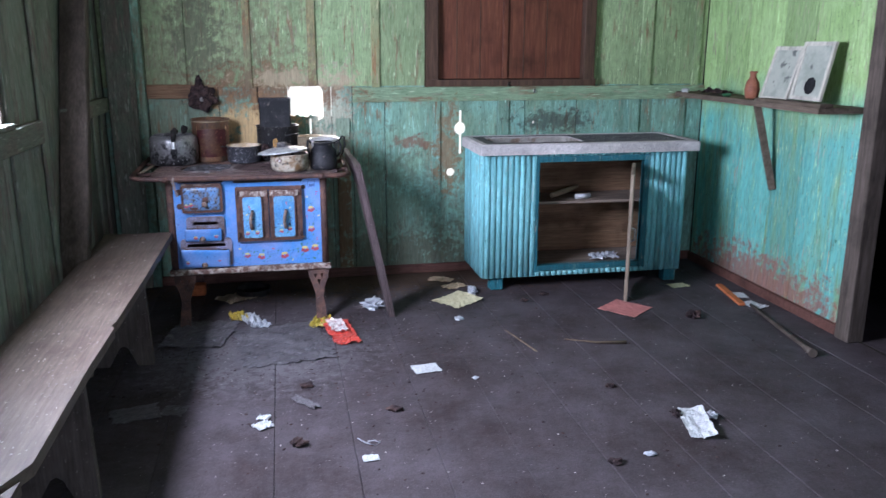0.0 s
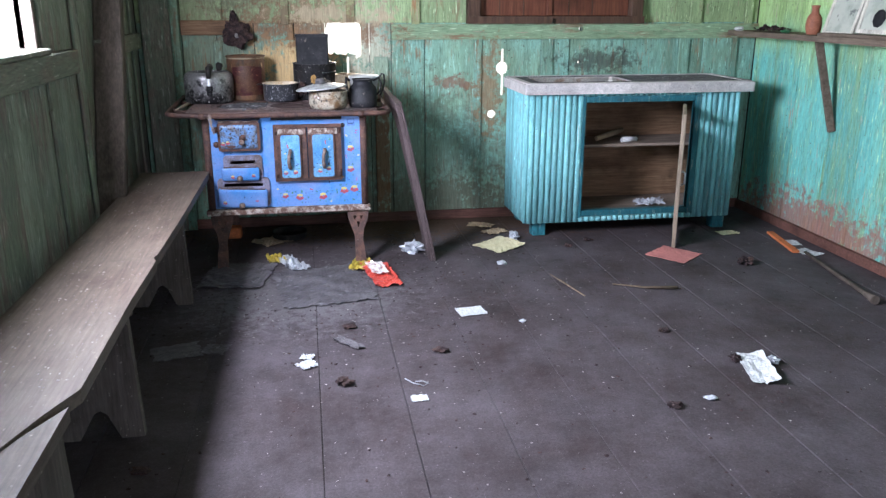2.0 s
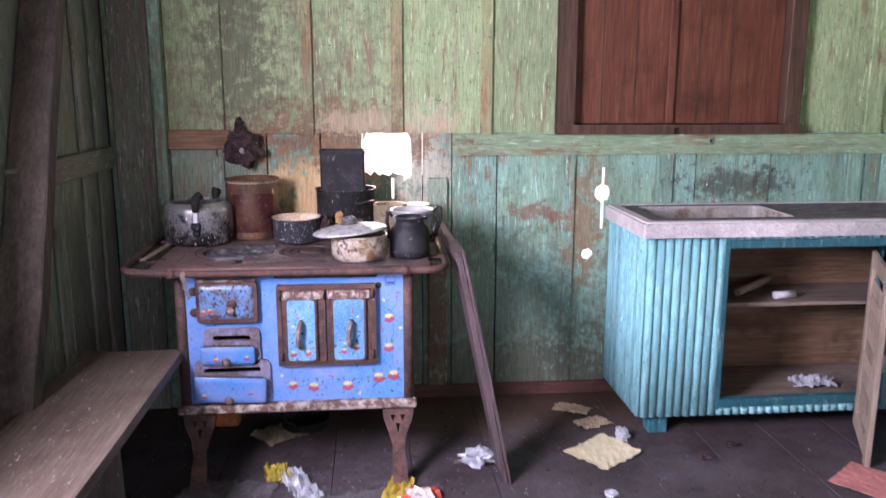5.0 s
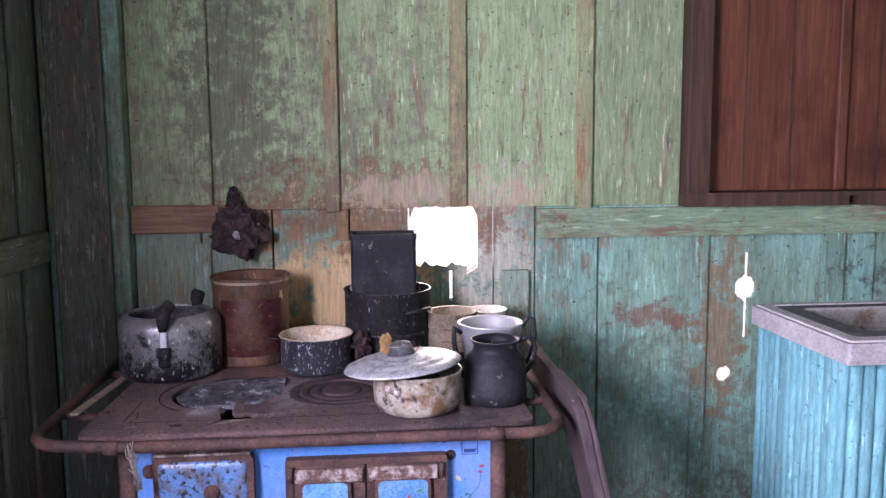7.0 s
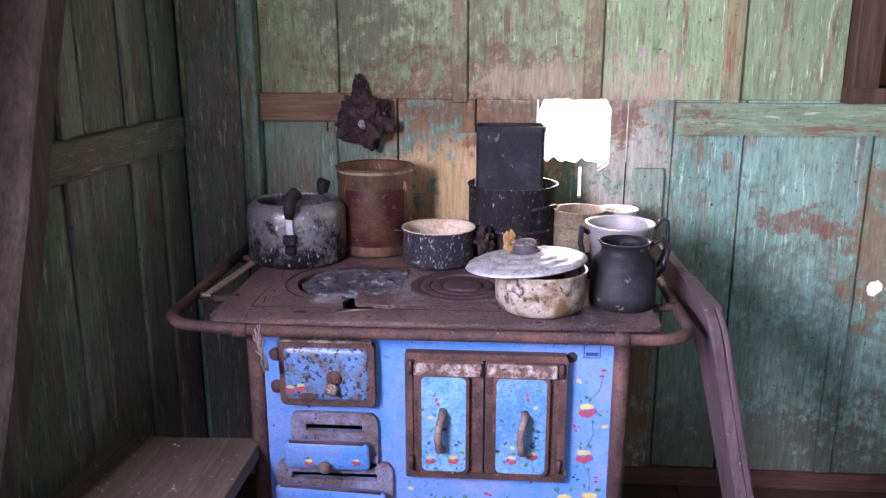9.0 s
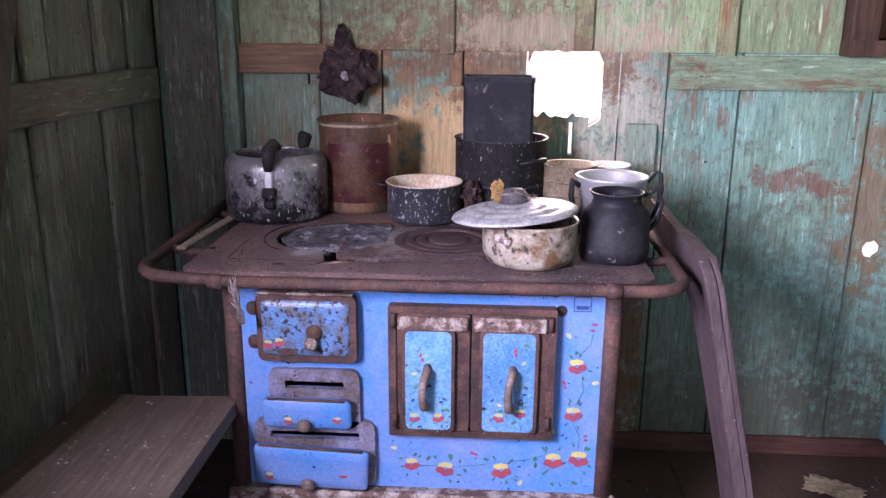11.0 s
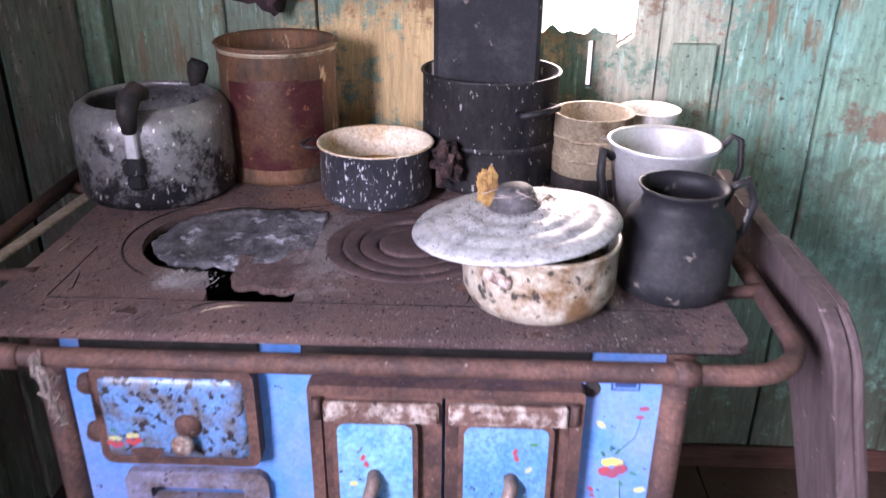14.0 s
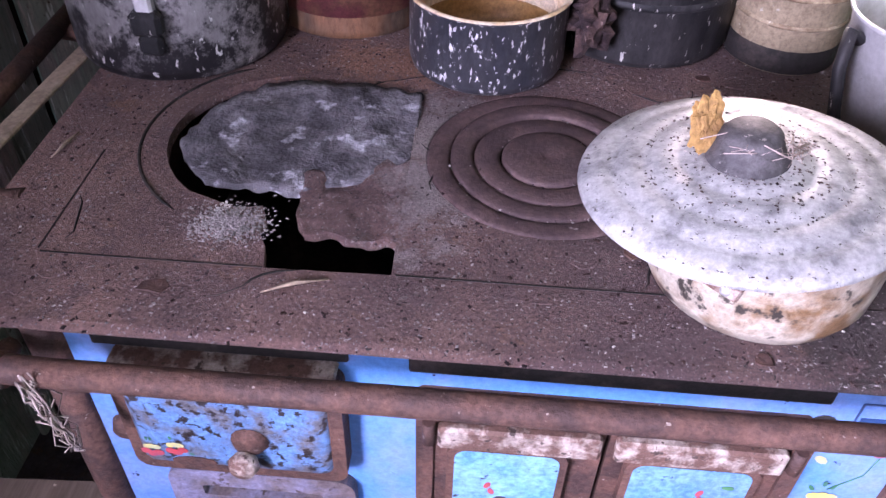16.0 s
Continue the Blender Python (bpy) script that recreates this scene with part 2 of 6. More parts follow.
frame_mat = raw_wood("frame_wood", (0.055, 0.03, 0.02), (0.09, 0.05, 0.032), 2, 0.6)
floor_mat = raw_wood("floor_boards_wood", (0.035, 0.024, 0.025), (0.045, 0.031, 0.032), 1, 0.7, (0.095, 0.081, 0.092), 0.9, True, (FLOOR_DIRT, FLOOR_ASH))
bench_mat = raw_wood("bench_wood", (0.07, 0.048, 0.037), (0.105, 0.075, 0.06), 1, 0.55, (0.175, 0.145, 0.12), 0.6)
leg_mat = raw_wood("bench_leg_wood", (0.075, 0.056, 0.05), (0.115, 0.088, 0.078), 2, 0.8, (0.2, 0.17, 0.15), 0.3)
post_mat = raw_wood("post_wood", (0.07, 0.055, 0.045), (0.12, 0.095, 0.08), 2, 0.85)
shelf_mat = raw_wood("shelf_wood", (0.10, 0.075, 0.055), (0.17, 0.13, 0.10), 1, 0.8)
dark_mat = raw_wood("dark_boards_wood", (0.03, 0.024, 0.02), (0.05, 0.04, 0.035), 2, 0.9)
skirting_mat = raw_wood("skirting_wood", (0.10, 0.045, 0.035), (0.15, 0.07, 0.055), 0, 0.7)
grey_wood = raw_wood("grey_wood", (0.26, 0.2, 0.15), (0.36, 0.29, 0.22), 2, 0.8)
enamel = spotted("blue_enamel", (0.085, 0.25, 0.60), (0.20, 0.285, 0.57), (0.03, 0.035, 0.055), 6.0, 0.26, 0.0, (0.42, 0.68), (60.0, 0.68, 0.70), 0.05, None, 0.85)
enamel_worn = spotted("worn_blue_enamel", (0.11, 0.23, 0.46), (0.12, 0.12, 0.14), (0.028, 0.022, 0.022), 34.0, 0.35, 0.0, (0.45, 0.62), (95.0, 0.54, 0.60), 0.2)
door_panel_mat = spotted("pale_blue_enamel", (0.09, 0.26, 0.52), (0.15, 0.33, 0.53), (0.04, 0.05, 0.06), 12.0, 0.25, 0.0, (0.45, 0.6), (60.0, 0.63, 0.67), 0.05)
rust_iron = spotted("rusted_iron", (0.062, 0.038, 0.035), (0.135, 0.072, 0.056), (0.27, 0.22, 0.2), 18.0, 0.62, 0.25, (0.42, 0.62), (110.0, 0.67, 0.71), 0.6, 0.8)
rust_pale = spotted("pale_rusted_trim", (0.13, 0.075, 0.06), (0.44, 0.38, 0.34), (0.05, 0.035, 0.03), 24.0, 0.6, 0.1, (0.46, 0.58), (80.0, 0.6, 0.65), 0.5)


def cooktop_iron():
    """Scaled rust with pits, pale mineral crust by the burner and fine flecks."""
    m, nt, bsdf = nodes_of("cooktop_iron_scale")
    at = place_of(nt, (1, 1, 1), shift=False)
    col = mixed(nt, noise_mask(nt, at, 7.0, 0.4, 0.62, 8.0, 0.7), (0.115, 0.07, 0.072), (0.18, 0.105, 0.088))
    col = mixed(nt, times(nt, noise_mask(nt, at, 28.0, 0.52, 0.6, 8.0, 0.7), 0.7), col, (0.075, 0.046, 0.048))
    col = mixed(nt, times(nt, noise_mask(nt, at, 16.0, 0.6, 0.66, 9.0, 0.75), 0.6), col, (0.2, 0.105, 0.06))
    for blot, tone, power in (((((-0.275, 4.52, 0.8), (0.05, 0.16, 0.5))), (0.27, 0.235, 0.235), 0.8), ((((-0.33, 4.72, 0.8), (0.12, 0.06, 0.5))), (0.3, 0.15, 0.09), 0.7), ((((0.12, 4.32, 0.8), (0.13, 0.07, 0.5))), (0.035, 0.026, 0.026), 0.8)):
        col = mixed(nt, times(nt, stain_at(nt, *blot), power), col, tone)
    col = mixed(nt, noise_mask(nt, at, 280.0, 0.615, 0.65, 3.0), col, (0.30, 0.26, 0.26))
    col = mixed(nt, noise_mask(nt, at, 170.0, 0.66, 0.69, 2.0), col, (0.02, 0.014, 0.014))
    nt.links.new(varied(nt, col, at, 0.56, 1.38, 300.0), bsdf.inputs["Base Color"])
    bsdf.inputs["Roughness"].default_value = 0.62
    bump(nt, bsdf, noise_mask(nt, at, 90.0, 0.3, 0.7, 10.0, 0.8), 1.0, 0.004)
    return m


cook_iron = cooktop_iron()
ring_iron = spotted("hob_iron", (0.06, 0.04, 0.042), (0.105, 0.068, 0.064), (0.24, 0.21, 0.21), 30.0, 0.65, 0.15, (0.4, 0.7), (130.0, 0.7, 0.73), 0.5)
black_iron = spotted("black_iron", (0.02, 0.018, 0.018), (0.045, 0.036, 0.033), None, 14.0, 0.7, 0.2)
ash_mat = spotted("grey_ash", (0.14, 0.135, 0.15), (0.05, 0.047, 0.055), (0.42, 0.42, 0.48), 20.0, 0.95, 0.0, (0.42, 0.6), (30.0, 0.58, 0.7), 1.2, None, 0.5)
COOKER_SOOT = (((-0.614, 4.762, 0.79), (0.3, 0.3, 0.12)), (0.018, 0.017, 0.02), 0.97)
alu_soot = spotted("sooty_aluminium", (0.34, 0.33, 0.335), (0.12, 0.112, 0.115), (0.7, 0.69, 0.69), 9.0, 0.34, 0.6, (0.4, 0.7), (95.0, 0.635, 0.67), 0.12, 0.5, 0.8, 0.5, (COOKER_SOOT,))
alu = spotted("dull_aluminium", (0.62, 0.62, 0.64), (0.50, 0.50, 0.50), (0.2, 0.17, 0.14), 16.0, 0.36, 0.6, (0.45, 0.6), (80.0, 0.7, 0.73), 0.1, 0.5, 0.88)
lid_mat = spotted("dusty_aluminium_lid", (0.46, 0.465, 0.475), (0.17, 0.175, 0.185), (0.07, 0.065, 0.055), 26.0, 0.44, 0.4, (0.46, 0.68), (170.0, 0.64, 0.685), 0.2, 0.7, 0.72)
black_enamel = spotted("black_speckled_enamel", (0.022, 0.024, 0.032), (0.035, 0.036, 0.042), (0.5, 0.5, 0.52), 12.0, 0.35, 0.0, (0.4, 0.6), (165.0, 0.59, 0.635), 0.15, None, 0.7, 0.45)
soot_metal = spotted("sooted_metal", (0.013, 0.013, 0.015), (0.038, 0.036, 0.038), (0.36, 0.35, 0.33), 12.0, 0.55, 0.2, (0.45, 0.65), (120.0, 0.64, 0.67), 0.2, None, 0.66, 0.4)
tin_black = spotted("blackened_tin", (0.011, 0.011, 0.014), (0.023, 0.022, 0.025), (0.10, 0.085, 0.075), 14.0, 0.6, 0.1, (0.45, 0.6), (40.0, 0.66, 0.7), 0.2)
tin_rust = spotted("rusted_tin", (0.15, 0.075, 0.04), (0.065, 0.045, 0.032), (0.4, 0.28, 0.17), 20.0, 0.6, 0.2, (0.42, 0.6), (50.0, 0.62, 0.7), 0.3, None, 0.6, 0.35)
tin_red = spotted("dark_red_label", (0.055, 0.014, 0.016), (0.085, 0.04, 0.024), (0.2, 0.09, 0.05), 9.0, 0.45, 0.1, (0.5, 0.6), (44.0, 0.62, 0.68), 0.15)
cream_enamel = spotted("stained_cream_enamel", (0.42, 0.38, 0.31), (0.17, 0.10, 0.05), (0.035, 0.03, 0.026), 15.0, 0.3, 0.0, (0.44, 0.6), (40.0, 0.57, 0.62), 0.15)
surround_mat = spotted("worn_drawer_surround", (0.15, 0.12, 0.125), (0.24, 0.24, 0.36), (0.07, 0.05, 0.045), 16.0, 0.5, 0.05, (0.44, 0.62), (70.0, 0.6, 0.66), 0.3)
handle_mat = spotted("worn_iron_handle", (0.16, 0.115, 0.10), (0.25, 0.19, 0.165), None, 30.0, 0.55, 0.2)
lean_mat = raw_wood("dark_leaning_wood", (0.055, 0.038, 0.04), (0.10, 0.07, 0.072), 2, 0.6, (0.16, 0.125, 0.125), 0.3)
knob_mat = spotted("dusty_black_knob", (0.045, 0.043, 0.046), (0.09, 0.085, 0.088), (0.22, 0.2, 0.19), 30.0, 0.6, 0.1, (0.42, 0.62), (90.0, 0.66, 0.7), 0.4)
pot_floor = spotted("browned_pot_floor", (0.36, 0.20, 0.07), (0.28, 0.15, 0.05), None, 16.0, 0.4)
white_enamel = spotted("white_enamel", (0.6, 0.58, 0.53), (0.42, 0.38, 0.31), (0.1, 0.08, 0.06), 14.0, 0.3, 0.0, (0.5, 0.65), (60.0, 0.68, 0.72), 0.1)
pot_inside = spotted("cream_pot_inside", (0.62, 0.52, 0.40), (0.50, 0.36, 0.22), None, 16.0, 0.4)
clay_tin = spotted("stained_tin", (0.31, 0.25, 0.17), (0.13, 0.085, 0.05), (0.45, 0.41, 0.34), 12.0, 0.5, 0.2)
yellow_paint = spotted("yellow_flower_paint", (0.6, 0.5, 0.13), (0.36, 0.4, 0.25), None, 30.0, 0.35, 0.0, (0.4, 0.6), (60, 0.6, 0.7), 0.0)
red_paint = spotted("red_flower_paint", (0.40, 0.06, 0.07), (0.27, 0.07, 0.12), None, 40.0, 0.35, 0.0, (0.4, 0.6), (60, 0.6, 0.7), 0.0)
leaf_paint = spotted("leaf_green_paint", (0.03, 0.13, 0.10), (0.05, 0.2, 0.09), None, 40.0, 0.35, 0.0, (0.4, 0.6), (60, 0.6, 0.7), 0.0)
mark_paint = spotted("dark_blue_mark", (0.02, 0.06, 0.18), (0.02, 0.05, 0.14), None, 40.0, 0.35, 0.0, (0.4, 0.6), (60, 0.6, 0.7), 0.0)
rib_mat = painted_wood("turquoise_slat_paint", (0.21, 0.53, 0.57), (0.26, 0.59, 0.63), (0.22, 0.42, 0.44), 2, 0.6, dirt=(0.05, 0.12, 0.13), rough=0.45)
teal = painted_wood("dark_teal_paint", (0.025, 0.15, 0.19), (0.035, 0.19, 0.235), (0.1, 0.2, 0.2), 2, 0.6, rough=0.45)
stone = spotted("grey_terrazzo", (0.56, 0.52, 0.51), (0.44, 0.41, 0.41), (0.2, 0.17, 0.17), 20.0, 0.6, 0.0, (0.4, 0.65), (120.0, 0.62, 0.68), 0.3)
stone_dirty = spotted("dirty_terrazzo_top", (0.075, 0.075, 0.08), (0.13, 0.125, 0.125), (0.34, 0.33, 0.33), 16.0, 0.7, 0.0, (0.4, 0.65), (90.0, 0.62, 0.68), 0.5)
basin_mat = spotted("stained_white_basin", (0.52, 0.50, 0.46), (0.26, 0.15, 0.08), (0.1, 0.08, 0.07), 9.0, 0.4, 0.0, (0.52, 0.66), (40.0, 0.66, 0.7), 0.2)
board_shelf = raw_wood("cupboard_board", (0.20, 0.15, 0.12), (0.28, 0.22, 0.18), 0, 0.75)
paper_white = spotted("white_paper", (0.56, 0.57, 0.59), (0.44, 0.45, 0.46), (0.3, 0.3, 0.3), 14.0, 0.8, 0.0, (0.45, 0.7), (60.0, 0.68, 0.72), 0.2)
paper_yellow = spotted("yellowed_paper", (0.58, 0.52, 0.34), (0.48, 0.41, 0.25), (0.3, 0.25, 0.15), 12.0, 0.85, 0.0, (0.45, 0.7), (50.0, 0.68, 0.72), 0.3)
paper_pink = spotted("faded_pink_card", (0.52, 0.20, 0.18), (0.42, 0.16, 0.15), (0.25, 0.12, 0.11), 12.0, 0.85, 0.0, (0.45, 0.7), (50.0, 0.68, 0.72), 0.3)
cloth_grey = spotted("dusty_grey_plastic", (0.125, 0.115, 0.125), (0.075, 0.068, 0.074), (0.24, 0.235, 0.255), 9.0, 0.55, 0.0, (0.4, 0.65), (30.0, 0.62, 0.7), 0.5)
bag_red = spotted("red_plastic", (0.58, 0.085, 0.06), (0.46, 0.055, 0.045), None, 12.0, 0.28, 0.0, (0.4, 0.7), (40.0, 0.7, 0.73), 0.2)
bag_print = spotted("bag_print", (0.72, 0.66, 0.64), (0.25, 0.1, 0.1), None, 40.0, 0.3, 0.0, (0.5, 0.6), (40.0, 0.7, 0.73), 0.1)
plastic_yellow = spotted("yellow_plastic", (0.46, 0.35, 0.05), (0.32, 0.24, 0.05), None, 14.0, 0.35)
plastic_white = spotted("white_plastic", (0.40, 0.42, 0.46), (0.28, 0.29, 0.33), None, 14.0, 0.35)
dry_leaf = spotted("dry_tan_leaf", (0.27, 0.16, 0.055), (0.17, 0.095, 0.035), None, 30.0, 0.8)
orange_mat = spotted("orange_brick", (0.46, 0.14, 0.05), (0.36, 0.11, 0.04), None, 16.0, 0.8)
cardboard = spotted("brown_card", (0.36, 0.27, 0.18), (0.27, 0.2, 0.13), None, 12.0, 0.85)
nest_mat = spotted("dark_nest", (0.028, 0.018, 0.02), (0.075, 0.045, 0.04), (0.18, 0.13, 0.12), 26.0, 0.95, 0.0, (0.45, 0.6), (70.0, 0.65, 0.7), 1.0)
twig_mat = raw_wood("twig_wood", (0.1, 0.07, 0.05), (0.2, 0.15, 0.11), 0, 0.85)
clay_mat = spotted("brown_clay", (0.26, 0.10, 0.06), (0.2, 0.075, 0.045), None, 10.0, 0.5)
picture_mat = spotted("faded_picture", (0.42, 0.44, 0.38), (0.30, 0.33, 0.28), (0.12, 0.13, 0.12), 9.0, 0.35, 0.0, (0.45, 0.6), (14.0, 0.62, 0.66), 0.0)
picture_frame_mat = raw_wood("whitewashed_frame", (0.50, 0.47, 0.4), (0.62, 0.6, 0.53), 2, 0.7)
dust_mat = spotted("dust_crumbs", (0.2, 0.18, 0.18), (0.32, 0.29, 0.29), (0.5, 0.47, 0.45), 30.0, 0.9, 0.0, (0.45, 0.6), (20.0, 0.55, 0.6), 0.0)
web_mat = spotted("grey_cobweb", (0.30, 0.25, 0.23), (0.2, 0.16, 0.14), None, 40.0, 0.95)
grass_mat = spotted("dry_yard", (0.42, 0.38, 0.30), (0.36, 0.36, 0.24), (0.22, 0.26, 0.12), 2.0, 0.9, 0.0, (0.4, 0.6), (20.0, 0.6, 0.7), 0.3)
leaf_mat = spotted("tree_leaves", (0.06, 0.13, 0.03), (0.10, 0.19, 0.05), None, 5.0, 0.6, 0.0, (0.4, 0.6), (20, 0.6, 0.7), 0.0)
ceiling_mat = raw_wood("ceiling_boards_wood", (0.14, 0.13, 0.10), (0.2, 0.185, 0.14), 1, 0.8)

# ---------------------------------------------------------------- building blocks


def part(name, bm, material, parent=None, label=""):
    """Links a bmesh as ONE mesh object, under parent if one is given."""
    me = bpy.data.meshes.new(name)
    bmesh.ops.recalc_face_normals(bm, faces=bm.faces)
    bm.to_mesh(me)
    bm.free()
    for mt in material if isinstance(material, (list, tuple)) else (material,):
        me.materials.append(mt)
    ob = new(name, me)
    if parent:
        ob.parent = parent
        ob.matrix_parent_inverse = parent.matrix_world.inverted()
    if label:
        ob["label"] = label
    return ob


def thing(name, at, label, category, group="", kind=""):
    ob = new(name)
    ob.empty_display_size = 0.1
    ob.matrix_world = at if isinstance(at, Matrix) else Matrix.Translation(at)
    return tagged(ob, label, category, group, kind)


def box(bm, lo, hi, m=None, soft=0.0, slot=0):
    v = bmesh.ops.create_cube(bm, size=1.0)["verts"]
    for p in v:
        p.co = Vector([lo[i] + (p.co[i] + 0.5) * (hi[i] - lo[i]) for i in range(3)])
    if soft:
        edges = list({e for p in v for e in p.link_edges})
        r = bmesh.ops.bevel(bm, geom=edges, offset=soft, segments=1, affect="EDGES", profile=0.5)
        v = list({p for f in r["faces"] for p in f.verts} | {p for p in v if p.is_valid})
    if m:
        for p in v:
            p.co = m @ p.co
    if slot:
        for f in {f for p in v for f in p.link_faces}:
            f.material_index = slot
    return v


def boxed(lo, hi, m=None, soft=0.0):
    bm = bmesh.new()
    box(bm, lo, hi, m, soft)
    return bm


def lathe(profile, m=None, n=40, bm=None, wobble=0.0):
    """Turns (radius, height) pairs about z."""
    bm = bm or bmesh.new()
    rings = []
    for i, (r, z) in enumerate(profile):
        if r < 1e-5:
            rings.append([bm.verts.new((0, 0, z))])
        else:
            rings.append([bm.verts.new(((r + wobble * math.sin(3 * a + i)) * math.cos(a), (r + wobble * math.cos(2 * a + i)) * math.sin(a), z)) for a in (2 * math.pi * k / n for k in range(n))])
    for a, b in zip(rings, rings[1:]):
        for k in range(n):
            q = [a[k % len(a)], a[(k + 1) % len(a)], b[(k + 1) % len(b)], b[k % len(b)]]
            q = list(dict.fromkeys(q))
            if len(q) > 2:
                f = bm.faces.new(q)
                f.smooth = True
    if m:
        for r in rings:
            for v in r:
                v.co = m @ v.co
    return bm


def tube(points, radius, n=10, closed=False, bm=None, flat=1.0):
    """A round bar along points."""
    bm = bm or bmesh.new()
    pts = [Vector(p) for p in points]
    rings, side = [], None
    for i, p in enumerate(pts):
        a = pts[i - 1] if (i or closed) else p
        b = pts[(i + 1) % len(pts)] if (i < len(pts) - 1 or closed) else p
        way = (b - a).normalized()
        if side is None:
            side = way.cross(Vector((0, 0, 1)))
            if side.length < 0.05:
                side = way.cross(Vector((0, 1, 0)))
        side = (side - way * side.dot(way)).normalized()
        up = side.cross(way)
        r = radius[i] if isinstance(radius, (list, tuple)) else radius
        rings.append([bm.verts.new(p + r * (math.cos(t) * side + flat * math.sin(t) * up)) for t in (2 * math.pi * k / n for k in range(n))])
    for i in range(len(rings) - (0 if closed else 1)):
        a, b = rings[i], rings[(i + 1) % len(rings)]
        for k in range(n):
            f = bm.faces.new((a[k], a[(k + 1) % n], b[(k + 1) % n], b[k]))
            f.smooth = True
    if not closed:
        bm.faces.new(rings[0]), bm.faces.new(rings[-1])
    return bm


def arc(c, r, a0, a1, n=6):
    return [(c[0] + r * math.cos(radians(a0 + (a1 - a0) * k / n)), c[1] + r * math.sin(radians(a0 + (a1 - a0) * k / n))) for k in range(n + 1)]


def round_rect(x0, x1, y0, y1, r, n=5):
    return arc((x1 - r, y0 + r), r, -90, 0, n) + arc((x1 - r, y1 - r), r, 0, 90, n) + arc((x0 + r, y1 - r), r, 90, 180, n) + arc((x0 + r, y0 + r), r, 180, 270, n)


def plate(loops, depth, m=None, soft=0.0, bm=None, slot=0):
    """A flat plate in the local xy plane with holes; the first loop is the outline. It reaches from z 0 down to -depth."""
    own = bmesh.new()
    edges = []
    for lp in loops:
        vs = [own.verts.new((x, y, 0)) for x, y in lp]
        edges += [own.edges.new((vs[i - 1], vs[i])) for i in range(len(vs))]
    bmesh.ops.triangle_fill(own, edges=edges, use_beauty=True, use_dissolve=False)
    faces = list(own.faces)
    out = bmesh.ops.extrude_face_region(own, geom=faces)
    for g in out["geom"]:
        if isinstance(g, bmesh.types.BMVert):
            g.co.z -= depth
    if m:
        own.transform(m)
    for f in own.faces:
        f.material_index = slot
    if bm is None:
        return own
    me = bpy.data.meshes.new("joined")
    own.to_mesh(me)
    own.free()
    bm.from_mesh(me)
    bpy.data.meshes.remove(me)
    return bm


def upright(y, flip=False):
    """From the local plate plane to a plane that faces -y: x stays, local y is up."""
    return Matrix(((1, 0, 0, 0), (0, 0, -1, y), (0, 1, 0, 0), (0, 0, 0, 1)))


def crumpled(w, h, nx, ny, rise, seed, m, ragged=0.0, thick=0.0015, fold=0.0):
    """A sheet of w by h metres with creases, lying on z 0, its rim uneven."""
    bm = bmesh.new()
    rnd = random.Random(seed)
    grid = []
    for j in range(ny + 1):
        row = []
        for i in range(nx + 1):
            u, v = i / nx - 0.5, j / ny - 0.5
            rim = max(abs(u), abs(v)) * 2
            k = 1 + (ragged * (rnd.random() - 0.7) if rim > 0.85 else 0)
            p = Vector((u * 7 * w / max(w, h) + seed, v * 7 * h / max(w, h), seed * 0.37))
            z = rise * abs(noise.noise(p)) * 1.6 + rise * 0.6 * abs(noise.noise(p * 2.7)) + fold * max(0, u) ** 2 * 4
            row.append(bm.verts.new((u * w * k, v * h * k, 0.0035 + z)))
        grid.append(row)
    for j in range(ny):
        for i in range(nx):
            bm.faces.new((grid[j][i], grid[j][i + 1], grid[j + 1][i + 1], grid[j + 1][i]))
    top = list(bm.faces)
    out = bmesh.ops.extrude_face_region(bm, geom=top)
    for g in out["geom"]:
        if isinstance(g, bmesh.types.BMVert):
            g.co.z -= thick
    bm.transform(m)
    return bm


def clump(seed, size, m, sub=3, rough=0.45):
    bm = bmesh.new()
    bmesh.ops.create_icosphere(bm, subdivisions=sub, radius=1.0)
    for v in bm.verts:
        d = v.co.normalized()
        k = 1 + rough * noise.noise(d * 2.1 + Vector((seed, 0, 0))) + rough * 0.6 * noise.noise(d * 5.3 + Vector((0, seed, 0)))
        v.co = Vector((d.x * size[0] * k, d.y * size[1] * k, d.z * size[2] * k))
    bm.transform(m)
    return bm


def cells(u0, u1, v0, v1, holes):
    """Rectangles that fill u0..u1 by v0..v1 but for the holes (u0, u1, v0, v1)."""
    hs = [h for h in holes if h[0] < u1 and h[1] > u0 and h[2] < v1 and h[3] > v0]
    if not hs:
        return [(u0, u1, v0, v1)]
    us = sorted({u0, u1, *(min(max(x, u0), u1) for h in hs for x in h[:2])})
    out = []
    for a, b in zip(us, us[1:]):
        mid = (a + b) / 2
        cut = sorted((h[2], h[3]) for h in hs if h[0] < mid < h[1])
        low = v0
        for c, d in cut:
            if c > low:
                out.append((a, b, low, min(c, v1)))
            low = max(low, d)
        if low < v1:
            out.append((a, b, low, v1))
    return out


